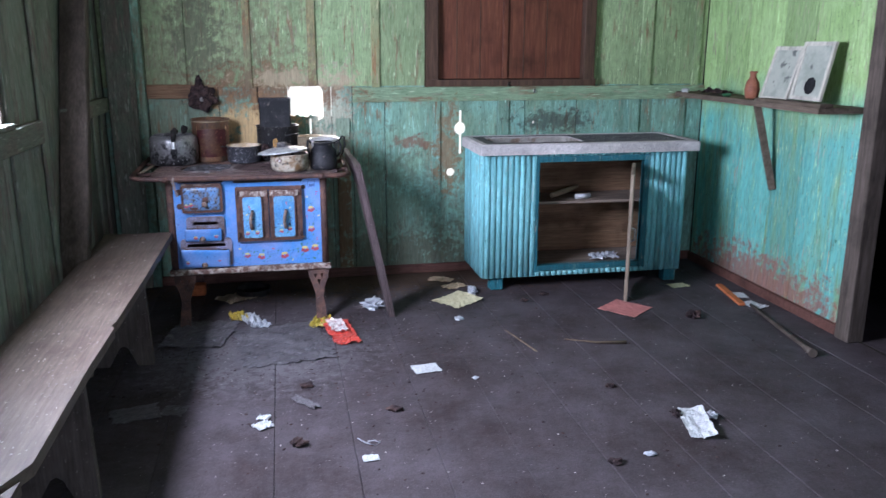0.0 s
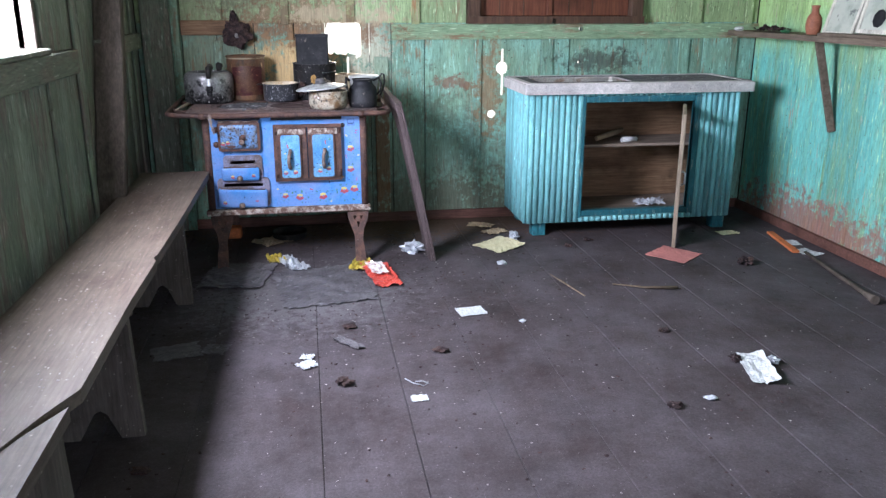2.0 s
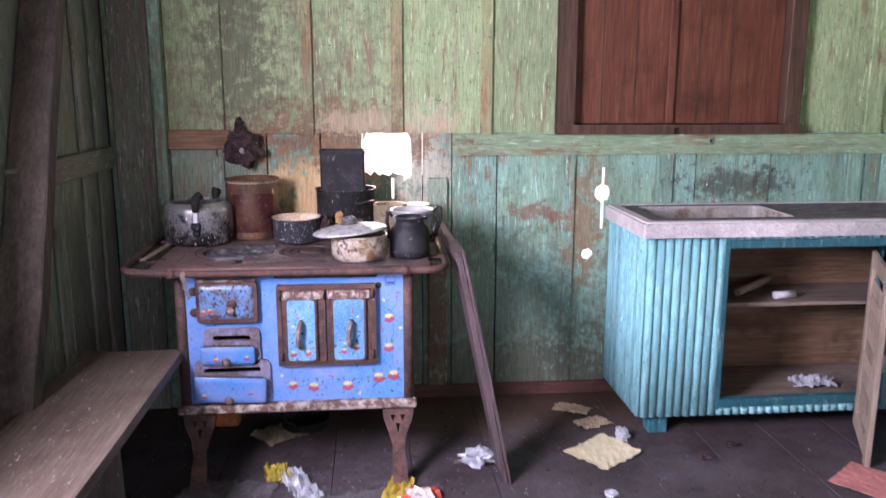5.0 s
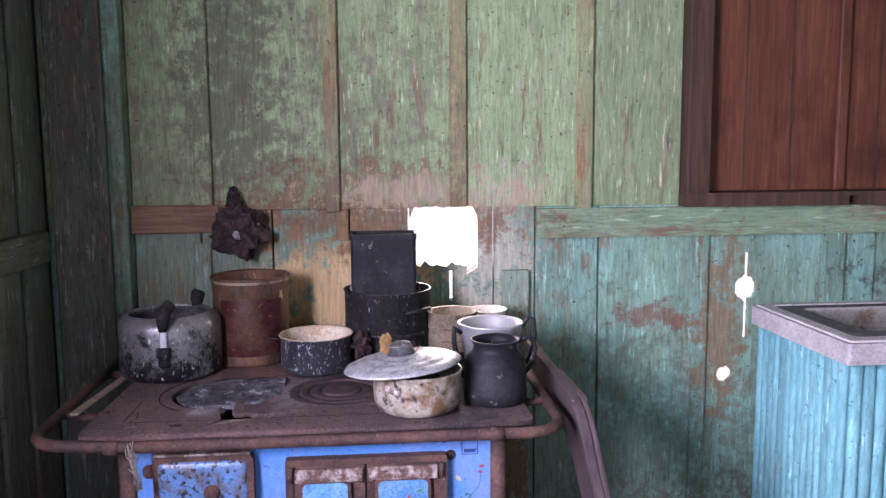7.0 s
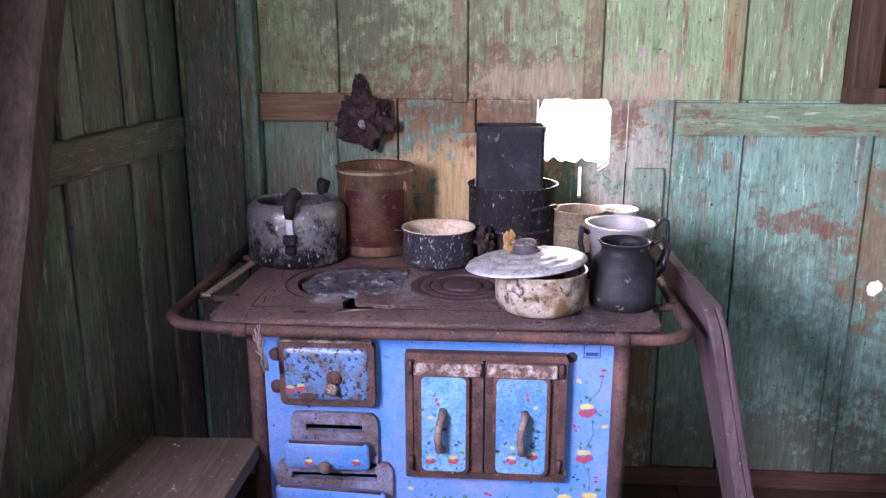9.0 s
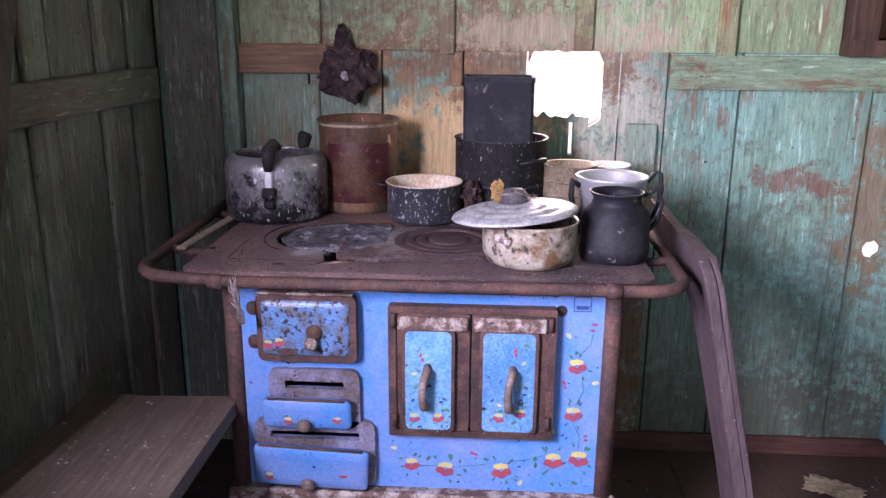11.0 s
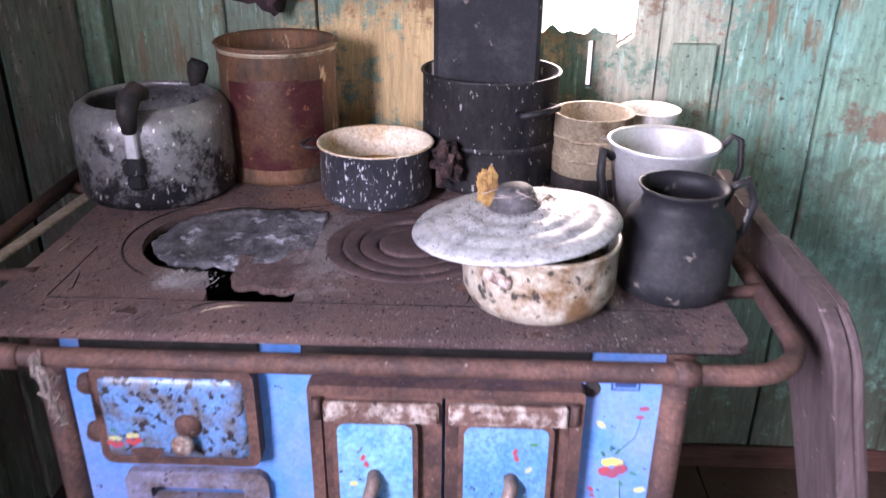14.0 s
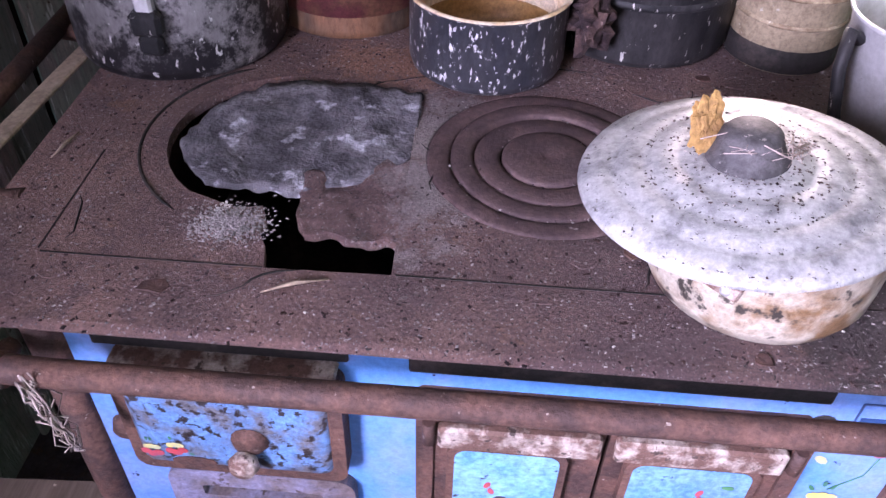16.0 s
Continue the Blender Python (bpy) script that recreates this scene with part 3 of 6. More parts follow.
def slab(side, u0, u1, v0, v1, d0, d1, holes=(), soft=0.0):
    """A board on a wall. side 'back': u is x, depth grows into +y; 'left': u is y, depth into -x; 'right': u is y, depth into +x."""
    bm = bmesh.new()
    for a, b, c, d in cells(u0, u1, v0, v1, holes):
        whole = (a, b, c, d) == (u0, u1, v0, v1)
        if side == "back":
            lo, hi = (a, BACK + d0, c), (b, BACK + d1, d)
        elif side == "left":
            lo, hi = (LEFT - d1, a, c), (LEFT - d0, b, d)
        elif side == "right":
            lo, hi = (RIGHT + d0, a, c), (RIGHT + d1, b, d)
        else:
            lo, hi = (a, FRONT - d1, c), (b, FRONT - d0, d)
        box(bm, lo, hi, None, soft if whole else 0.0)
    return bm

# ---------------------------------------------------------------- the room's shell


def round_hole(u, v, a, b, n=6):
    """An oval hole as a stack of narrow strips."""
    out = []
    for k in range(-n, n):
        s = (k + 0.5) / n
        half = b * math.sqrt(1 - s * s) * (1 + 0.12 * math.sin(7.0 * s + u * 30))
        out.append((u + a * k / n, u + a * (k + 1) / n, v - half, v + half))
    return out


def ragged_hole(u0, u1, v0, v1, n=64):
    """A broken rectangular opening with splintered upper and lower edges."""
    out = []
    for k in range(n):
        a = u0 + (u1 - u0) * k / n
        b = u0 + (u1 - u0) * (k + 1) / n
        s = abs(2 * (k + 0.5) / n - 1)
        round_off = 0.03 * max(0, s - 0.86) / 0.14
        top = v1 + 0.007 * noise.noise(Vector((a * 38, 3.1, 0))) - round_off
        low = v0 + 0.014 * noise.noise(Vector((a * 50, 7.7, 0))) - (0.03 if s > 0.7 and a > 0.15 else 0) + round_off * 0.5
        out.append((a, b, low, top))
    return out


HOLES = [*ragged_hole(0.042, 0.25, 1.04, 1.216), (0.163, 0.177, 0.925, 1.02),
         (1.109, 1.127, 0.78, 1.06), *round_hole(1.115, 0.945, 0.036, 0.042), *round_hole(1.054, 0.664, 0.027, 0.026), *round_hole(1.604, 1.178, 0.015, 0.015), *round_hole(1.61, 0.975, 0.012, 0.011), *round_hole(1.912, 1.042, 0.009, 0.013),
          (1.408, 1.432, 1.224, 1.234),
         (0.34, 0.35, 0.03, 0.036)]
SIDE_WINDOW = (2.1, 3.2, 1.17, 1.9)
SIDE_HOLES = [SIDE_WINDOW, (3.60, 3.605, 0.56, 0.80), (3.62, 3.624, 0.5, 0.56), (3.215, 3.235, 1.15, 1.165)]
WINDOW = (0.89, 1.99, 1.222, 2.12)

wall_back = thing("wall_north", (0.9, BACK, 0), "weathered wall of green-painted vertical boards with rust stains and a broken hole", "wall", kind="structure")
wall_left = thing("wall_west", (LEFT, 2, 0), "dim wall of worn green-painted vertical boards", "wall", kind="structure")
wall_right = thing("wall_east", (RIGHT, 4.2, 0), "turquoise-green painted board wall with a damp reddish foot", "wall", kind="structure")
wall_front = thing("wall_south", (0.9, FRONT, 0), "plain green-painted board wall behind the walker", "wall", kind="structure")
core_holes = HOLES + [(0.03, 0.31, 1.03, 1.28), (1.105, 1.17, 0.77, 1.07), *round_hole(1.142, 0.955, 0.06, 0.06), *round_hole(1.08, 0.664, 0.055, 0.04), (WINDOW[0] + 0.06, WINDOW[1] - 0.06, WINDOW[2] + 0.05, WINDOW[3] - 0.05)]
part("backing", slab("back", LEFT - 0.06, RIGHT + 0.06, -0.05, TOP, 0.026, 0.045, core_holes), dark_mat, wall_back)
part("backing", slab("left", FRONT, BACK + 0.045, -0.05, TOP, 0.026, 0.045, SIDE_HOLES), dark_mat, wall_left)
DOORWAY = (2.35, 3.36, 0.0, 2.05)
part("backing", slab("right", FRONT, BACK + 0.045, -0.05, TOP, 0.026, 0.045, [DOORWAY]), dark_mat, wall_right)
# unseen opening, made for the rear fill lamp
FILL_OPENING = (0.75, 1.65, 0.0, 2.0)
part("backing", slab("front", LEFT - 0.06, RIGHT + 0.06, -0.05, TOP, 0.026, 0.045, [FILL_OPENING]), dark_mat, wall_front)

rnd = random.Random(4)


def boards(side, edges, v0, v1, material, parent, holes, d1=0.024, name="board"):
    for a, b in zip(edges, edges[1:]):
        off = rnd.uniform(0.0, 0.004)
        part(name, slab(side, a + 0.0024, b - 0.0024, v0, v1, off, d1, holes, 0.0025), material, parent)


win_hole = [WINDOW]
# upper boards over the rail, lower boards under it
boards("back", [-1.02, -0.775, -0.56, -0.185, 0.19, 0.58, 0.89], 1.215, TOP, green_up, wall_back, HOLES)
boards("back", [0.89, 1.44, 1.99], 2.12, TOP, green_up, wall_back, HOLES)
boards("back", [1.99, 2.36, 2.7, 2.79], 1.215, TOP, green_up, wall_back, HOLES)
boards("back", [-1.02, -0.775, -0.58, -0.37, -0.14, 0.04, 0.3, 0.43, 0.632, 0.985, 1.36, 1.545, 1.895, 2.3, 2.43, 2.66, 2.79], 0.0, 1.215, green_low, wall_back, HOLES)
for x, w, mt in ((-0.565, 0.05, green_up), (-0.187, 0.042, batten_mat), (0.19, 0.048, batten_mat), (0.578, 0.052, batten_mat), (2.36, 0.08, green_up), (2.72, 0.05, green_up)):
    part("batten", slab("back", x - w / 2, x + w / 2, 1.205, TOP, -0.016, -0.001, HOLES, 0.003), mt, wall_back)
for x, w, mt in ((-0.575, 0.05, green_low), (-0.15, 0.085, green_low), (0.96, 0.05, green_low), (1.40, 0.07, green_low), (2.30, 0.07, green_low), (2.64, 0.05, green_low)):
    part("batten", slab("back", x - w / 2, x + w / 2, 0.06, 1.12, -0.012, -0.001, HOLES, 0.003), mt, wall_back)
part("plank", slab("back", 0.325, 0.41, 0.06, 1.02, -0.014, -0.001, HOLES, 0.003), plank_mat, wall_back)
part("rail", slab("back", 0.43, 2.785, 1.118, 1.208, -0.026, -0.001, HOLES, 0.004), green_rail, wall_back)
part("rail", slab("back", -0.775, -0.5, 1.15, 1.232, -0.024, -0.001, (), 0.004), bare, wall_back)
part("skirting", slab("back", -1.0, 2.78, 0.0, 0.06, -0.016, -0.001, (), 0.003), skirting_mat, wall_back)
# the wide flat post in the corner
part("corner_board", slab("back", -0.985, -0.83, 0.0, TOP, -0.045, -0.001, (), 0.004), green_left, wall_back)
part("corner_board", slab("back", -0.828, -0.78, 0.0, TOP, -0.034, -0.001, (), 0.003), green_low, wall_back)

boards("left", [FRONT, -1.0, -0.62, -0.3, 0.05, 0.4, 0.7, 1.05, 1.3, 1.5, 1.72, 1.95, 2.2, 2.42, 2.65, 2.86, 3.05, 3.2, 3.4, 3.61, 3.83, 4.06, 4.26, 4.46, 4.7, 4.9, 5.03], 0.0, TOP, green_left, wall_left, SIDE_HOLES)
for y in (3.3, 3.72, 4.36, 4.68, 4.86):
    part("batten", slab("left", y - 0.025, y + 0.025, 0.0, TOP, -0.014, -0.001, SIDE_HOLES, 0.003), green_left, wall_left)
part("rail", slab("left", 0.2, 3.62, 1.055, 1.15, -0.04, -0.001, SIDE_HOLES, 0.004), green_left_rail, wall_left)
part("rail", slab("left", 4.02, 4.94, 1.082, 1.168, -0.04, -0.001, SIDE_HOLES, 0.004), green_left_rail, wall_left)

boards("right", [FRONT, -0.9, -0.5, -0.1, 0.3, 0.7, 1.1, 1.5, 1.9, 2.35], 0.0, TOP, turq, wall_right, ())
boards("right", [2.35, 2.7, 3.05, 3.36], 2.05, TOP, turq, wall_right, ())
boards("right", [3.36, 3.58, 3.9, 4.18, 4.52, 4.8, 5.03], 0.0, TOP, turq, wall_right, ((3.545, 3.557, 0.465, 0.485),))
part("skirting", slab("right", 3.44, 5.01, 0.0, 0.055, -0.03, -0.001, (), 0.004), skirting_mat, wall_right)
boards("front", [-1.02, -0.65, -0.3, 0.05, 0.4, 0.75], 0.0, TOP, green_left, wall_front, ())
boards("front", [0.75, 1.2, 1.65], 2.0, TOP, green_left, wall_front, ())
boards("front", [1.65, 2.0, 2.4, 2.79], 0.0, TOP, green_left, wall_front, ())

ceiling = tagged(part("ceiling", boxed((LEFT - 0.06, FRONT - 0.06, TOP), (RIGHT + 0.06, BACK + 0.06, TOP + 0.05)), ceiling_mat), "plain boarded ceiling of pale aged wood", "ceiling", kind="structure")

# side window: an open frame with a deep sill, no pane
window_side = thing("window_1", (LEFT, 2.35, 1.17), "open unglazed side window with a worn sill, bright daylight outside", "window", kind="structure")
part("window_sill", slab("left", 2.06, 3.235, 1.152, 1.172, -0.05, 0.06, (), 0.004), green_left_rail, window_side)
part("window_frame", slab("left", 3.2, 3.235, 1.172, 1.9, -0.012, 0.055, (), 0.003), post_mat, window_side)
part("window_frame", slab("left", 2.065, 2.1, 1.172, 1.9, -0.012, 0.055, (), 0.003), post_mat, window_side)
part("window_frame", slab("left", 2.065, 3.235, 1.9, 1.94, -0.012, 0.055, (), 0.003), post_mat, window_side)

# shuttered window in the back wall
shutters = thing("window_2", (1.44, BACK, 1.22), "closed window shutters of dark reddish-brown boards in a dark frame", "window", kind="structure")
x0, x1, z0, z1 = WINDOW
part("window_frame", slab("back", x0, x0 + 0.075, z0, z1, -0.05, 0.04, (), 0.004), frame_mat, shutters)
part("window_frame", slab("back", x1 - 0.075, x1, z0, z1, -0.05, 0.04, (), 0.004), frame_mat, shutters)
part("window_frame", slab("back", x0 + 0.076, x1 - 0.076, z1 - 0.06, z1, -0.05, 0.04, (), 0.004), frame_mat, shutters)
part("window_sill", slab("back", x0 - 0.005, x1 + 0.005, z0 - 0.012, z0 + 0.03, -0.062, 0.04, ((1.408, 1.432, 1.2, 1.24),), 0.004), frame_mat, shutters)
for a, b in ((x0 + 0.078, 1.40), (1.404, x1 - 0.078)):
    leaf = part("shutter", slab("back", a, b, z0 + 0.033, z1 - 0.062, 0.004, 0.03, (), 0.003), shutter_mat, shutters)
    for c in (a + 0.12, a + 0.27):
        part("groove_strip", slab("back", c, c + 0.006, z0 + 0.036, z1 - 0.065, 0.0005, 0.003), frame_mat, leaf)
part("meeting_strip", slab("back", 1.385, 1.42, z0 + 0.033, z1 - 0.062, -0.014, 0.003, (), 0.004), shutter_mat, shutters)

# doorway in the right wall with a dark room beyond
doorway = thing("door_1", (RIGHT, 2.85, 0), "open doorway with a dark purplish-brown frame to an unlit room", "doorway", kind="structure")
part("door_frame", slab("right", 3.32, 3.42, 0.0, 2.1, -0.045, 0.05, (), 0.005), post_mat, doorway)
part("door_frame", slab("right", 2.29, 2.39, 0.0, 2.1, -0.045, 0.05, (), 0.005), post_mat, doorway)
part("door_frame", slab("right", 2.391, 3.319, 2.02, 2.1, -0.045, 0.05, (), 0.005), post_mat, doorway)
# shell added beyond the doorway, near-black so that the opening stays dark
bm = bmesh.new()
box(bm, (4.6, 1.2, -0.05), (4.65, 4.6, TOP))
box(bm, (RIGHT + 0.05, 1.2, -0.05), (4.6, 1.25, TOP))
box(bm, (RIGHT + 0.05, 4.55, -0.05), (4.6, 4.6, TOP))
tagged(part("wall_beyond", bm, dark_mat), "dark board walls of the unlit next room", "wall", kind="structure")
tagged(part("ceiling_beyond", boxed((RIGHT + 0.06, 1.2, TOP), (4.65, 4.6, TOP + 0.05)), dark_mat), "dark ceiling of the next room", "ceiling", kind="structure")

# the ground outside
bm = bmesh.new()
bmesh.ops.create_grid(bm, x_segments=8, y_segments=8, size=400)
bm.transform(Matrix.Translation((0, 0, -0.6)))
tagged(part("ground", bm, grass_mat), "pale dry yard outside the house", "ground", kind="structure")

# ---------------------------------------------------------------- wood stove
STOVE_Y = 4.275
stove = thing("wood_stove", (-0.2, 4.6, 0), "old rusty wood-burning stove with blue floral enamel front", "stove")
bm = bmesh.new()
box(bm, (-0.6, 4.3, 0.3), (-0.585, 4.9, 0.78))
box(bm, (0.19, 4.3, 0.3), (0.205, 4.9, 0.78))
box(bm, (-0.584, 4.885, 0.3), (0.189, 4.9, 0.78))
box(bm, (-0.584, 4.3, 0.3), (0.189, 4.884, 0.315))
part("body", bm, rust_iron, stove)
FIRE, DRAW1, DRAW2, OVEN = (-0.535, -0.325, 0.615, 0.735), (-0.505, -0.345, 0.47, 0.575), (-0.555, -0.305, 0.325, 0.43), (-0.262, 0.082, 0.443, 0.735)
part("front_panel", plate([round_rect(-0.575, 0.18, 0.305, 0.786, 0.004)] + [[(a, c), (b, c), (b, d), (a, d)] for a, b, c, d in ((-0.49, -0.354, 0.535, 0.561), (-0.526, -0.324, 0.417, 0.443))], 0.012, upright(STOVE_Y)), enamel, stove, "blue enamelled front panel")
for x in (-0.592, 0.197):
    for y in (STOVE_Y + 0.004, 4.89):
        part("corner_post", tube([(x, y, 0.28), (x, y, 0.785)], 0.019, 12), rust_iron, stove)
bm = boxed((-0.62, 4.246, 0.272), (0.225, 4.285, 0.303), None, 0.006)
part("base_trim", bm, rust_pale, stove, "rusty pale base trim")
# cabriole feet
LEG = [(-0.055, 0.0), (0.06, 0.0), (0.052, -0.05), (0.03, -0.1), (0.022, -0.16), (0.03, -0.2), (0.034, -0.275), (-0.02, -0.275), (-0.022, -0.2), (-0.02, -0.14), (-0.038, -0.08), (-0.052, -0.04)]
eyes = [[(-0.026, -0.03), (-0.008, -0.03), (-0.017, -0.055)], [(0.008, -0.03), (0.028, -0.03), (0.018, -0.055)], [(-0.008, -0.06), (0.01, -0.06), (0.001, -0.095)]]
for x, y, s, mirror in ((0.155, 4.262, -1, 1), (-0.545, 4.262, -1, -1), (0.155, 4.87, 1, 1), (-0.545, 4.87, 1, -1)):
    m = Matrix.Translation((x, y, 0.275)) @ pose(0, 0, 0, 90 - 17 * (1 if s < 0 else -1), 0, 0) @ Matrix.Diagonal((mirror, 1, 1, 1))
    part("leg", plate([LEG] + eyes, 0.02, m), rust_iron, stove)

# cooktop with the burnt-out opening
hole = arc((-0.43, 4.545), 0.13, 70, 232, 14) + [(-0.455, 4.421), (-0.431, 4.427), (-0.424, 4.41), (-0.429, 4.396), (-0.415, 4.37), (-0.409, 4.341), (-0.294, 4.343), (-0.298, 4.64), (-0.33, 4.655)]
ringhole = arc((-0.152, 4.535), 0.129, 0, 350, 34)
top = round_rect(-0.69, 0.275, 4.262, 4.97, 0.02)
part("cooktop", plate([top, hole, ringhole], 0.013, Matrix.Translation((0, 0, 0.80))), cook_iron, stove, "rusty iron cooktop with a broken burner opening")
part("front_lip", tube([(-0.675, 4.2625, 0.7935), (0.26, 4.2625, 0.7935)], 0.0066, 10), cook_iron, stove)
part("burner_rim", tube([(x, y, 0.7995) for x, y in arc((-0.43, 4.545), 0.158, 118, 238, 18)], [0.0008] + [0.0022] * 17 + [0.0008], 6), black_iron, stove)
for x0, x1, y in ((-0.615, -0.41, 4.341), (-0.29, 0.2, 4.343)):
    part("seam", boxed((x0, y - 0.0009, 0.8), (x1, y + 0.0009, 0.8008)), black_iron, stove)
part("seam", boxed((-0.619, 4.345, 0.8), (-0.6175, 4.5, 0.8008)), black_iron, stove)
for r0, r1, z in ((0.104, 0.128, 0.8015), (0.079, 0.1025, 0.8035), (0.05, 0.0775, 0.8015), (0.0, 0.048, 0.8045)):
    m = Matrix.Translation((-0.152, 4.535, z)) @ pose(0, 0, 0, 1.2 if r0 > 0.06 and r0 < 0.1 else 0, -0.8 if r0 < 0.03 else 0, 0)
    prof = [(r0, -0.012), (r0, -0.002), (r0 + 0.004, 0.0), (r1 - 0.004, 0.0), (r1, -0.002), (r1, -0.012)]
    part("hob_ring", lathe(prof, m, 48), ring_iron, stove)
# cracks in the scaled plate
rc = random.Random(21)
for x, y, ang, n in ((-0.29, 4.69, 200, 9), (-0.2, 4.72, -20, 10), (-0.06, 4.41, -60, 6), (-0.27, 4.47, 95, 8), (-0.6, 4.36, 60, 6), (0.0, 4.3, 30, 5), (-0.05, 4.68, -35, 9), (-0.45, 4.3, 4, 8)):
    pts = [(x, y, 0.8002)]
    a = ang
    for k in range(n):
        a += rc.uniform(-35, 35) if k % 2 else rc.uniform(-20, 20)
        x += 0.011 * math.cos(radians(a))
        y += 0.011 * math.sin(radians(a))
        pts.append((x, y, 0.8002))
    part("crack", tube(pts, [0.0006] + [rc.uniform(0.0007, 0.0016) for _ in range(n - 1)] + [0.0004], 4), black_iron, stove)
# flakes of scale lifted off the plate
for k in range(26):
    x, y = rc.uniform(-0.66, 0.2), rc.uniform(4.27, 4.9)
    if -0.6 < x < -0.27 and 4.32 < y < 4.7:
        continue
    r0 = rc.uniform(0.006, 0.018)
    pts = [(x + r0 * rc.uniform(0.5, 1.2) * math.cos(t), y + r0 * 0.7 * rc.uniform(0.5, 1.2) * math.sin(t)) for t in (0, 0.9, 1.8, 2.7, 3.6, 4.5, 5.4)]
    part("scale_flake", plate([pts], 0.0016, Matrix.Translation((0, 0, 0.8016))), cook_iron if k % 3 else rust_iron, stove)
# fire chamber under the opening
for lo, hi in (((-0.584, 4.29, 0.55), (-0.29, 4.75, 0.57)), ((-0.286, 4.29, 0.55), (-0.27, 4.749, 0.78)), ((-0.584, 4.75, 0.55), (-0.27, 4.765, 0.78)), ((-0.584, 4.283, 0.58), (-0.27, 4.289, 0.78))):
    part("fire_plate", boxed(lo, hi), black_iron, stove)


def crust(outline, z, tilt, seed):
    """A broken cake of ash, uneven on top."""
    bm = plate([outline], 0.008, Matrix.Translation((0, 0, z)))
    bmesh.ops.subdivide_edges(bm, edges=list(bm.edges), cuts=3, use_grid_fill=True)
    bmesh.ops.subdivide_edges(bm, edges=list(bm.edges), cuts=2, use_grid_fill=True)
    for v in bm.verts:
        v.co.z += 0.005 * noise.noise(v.co * 22 + Vector((seed, 0, 0))) + 0.004 * noise.noise(v.co * 75 + Vector((0, seed, 0))) + tilt * (v.co.y - 4.5)
        v.co.x += 0.004 * noise.noise(v.co * 60)
        v.co.y += 0.004 * noise.noise(v.co * 55 + Vector((0, 3, 0)))
    for f in bm.faces:
        f.smooth = True
    return bm


part("ash_bed", crust([(-0.549, 4.534), (-0.53, 4.59), (-0.48, 4.648), (-0.40, 4.66), (-0.33, 4.655), (-0.296, 4.64), (-0.294, 4.53), (-0.32, 4.497), (-0.36, 4.476), (-0.406, 4.460), (-0.45, 4.464), (-0.501, 4.468), (-0.533, 4.496)], 0.7955, 0.05, 5), ash_mat, stove, "crusted grey ash in the opening")
part("broken_plate", crust([(-0.404, 4.49), (-0.399, 4.45), (-0.398, 4.425), (-0.384, 4.396), (-0.36, 4.401), (-0.335, 4.391), (-0.31, 4.397), (-0.2935, 4.39), (-0.2935, 4.54), (-0.33, 4.52)], 0.7935, 0.02, 9), cook_iron, stove, "broken scrap of rusty plate")
# black strips stand in for the shade under the cooktop's front edge
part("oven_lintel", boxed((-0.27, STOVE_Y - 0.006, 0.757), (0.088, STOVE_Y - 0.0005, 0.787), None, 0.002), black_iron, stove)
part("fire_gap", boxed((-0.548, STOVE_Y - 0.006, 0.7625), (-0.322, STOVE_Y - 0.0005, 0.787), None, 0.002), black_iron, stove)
# guard rail round the top
RZ, RY = 0.791, 4.213
loop = [(-0.70, RY, RZ)] + [(x, y, RZ) for x, y in arc((0.25, RY + 0.085), 0.085, -90, 0, 7)] + [(0.337, 4.6, RZ + 0.004), (0.345, 4.93, RZ + 0.006)]
loop = [(-0.777, 4.93, RZ + 0.02), (-0.775, 4.6, RZ + 0.015)] + [(x, y, RZ + 0.008) for x, y in arc((-0.685, RY + 0.085), 0.088, 180, 270, 7)][:-1] + [(-0.55, RY, RZ)] + loop[1:]
part("guard_rail", tube(loop, 0.0125, 12), rust_iron, stove)
for p, q in (((-0.775, 4.42, 0.8), (-0.67, 4.42, 0.79)), ((-0.775, 4.75, 0.8), (-0.67, 4.75, 0.79)), ((0.337, 4.42, 0.795), (0.26, 4.42, 0.79)), ((0.34, 4.75, 0.795), (0.26, 4.75, 0.79))):
    part("rail_bracket", tube([p, ((p[0] + q[0]) / 2, p[1], 0.79), q], [0.012, 0.009, 0.014], 8), rust_iron, stove)
for x in (-0.6, 0.185):
    part("rail_bracket", tube([(x, RY, RZ), (x, 4.245, 0.782)], 0.009, 8), rust_iron, stove)
    part("rail_collar", tube([(x - 0.014, RY, RZ), (x + 0.014, RY, RZ)], 0.0155, 12), rust_iron, stove)


def fibres(points, spread, n, seed, thick=0.0007):
    """A tangle of dusty threads along a line."""
    r = random.Random(seed)
    bm = bmesh.new()
    pts = [Vector(p) for p in points]
    for k in range(n):
        a = r.randrange(len(pts) - 1)
        p = pts[a].lerp(pts[a + 1], r.random())
        q = pts[min(a + 1, len(pts) - 1)].lerp(pts[-1], r.random() * 0.6)
        s = [Vector((r.gauss(0, spread), r.gauss(0, spread), r.gauss(0, spread))) for _ in range(3)]
        tube([p + s[0], (p + q) / 2 + s[1], q + s[2] * 0.5], thick * r.uniform(0.6, 1.6), 4, bm=bm)
    return bm


bm = fibres([(-0.565, RY - 0.012, 0.804), (-0.562, RY - 0.015, 0.78), (-0.557, RY - 0.014, 0.75), (-0.545, RY - 0.014, 0.71)], 0.0045, 70, 4)
part("cobweb", bm, web_mat, stove, "dusty cobweb hanging from the rail")["kind"] = "stuff"


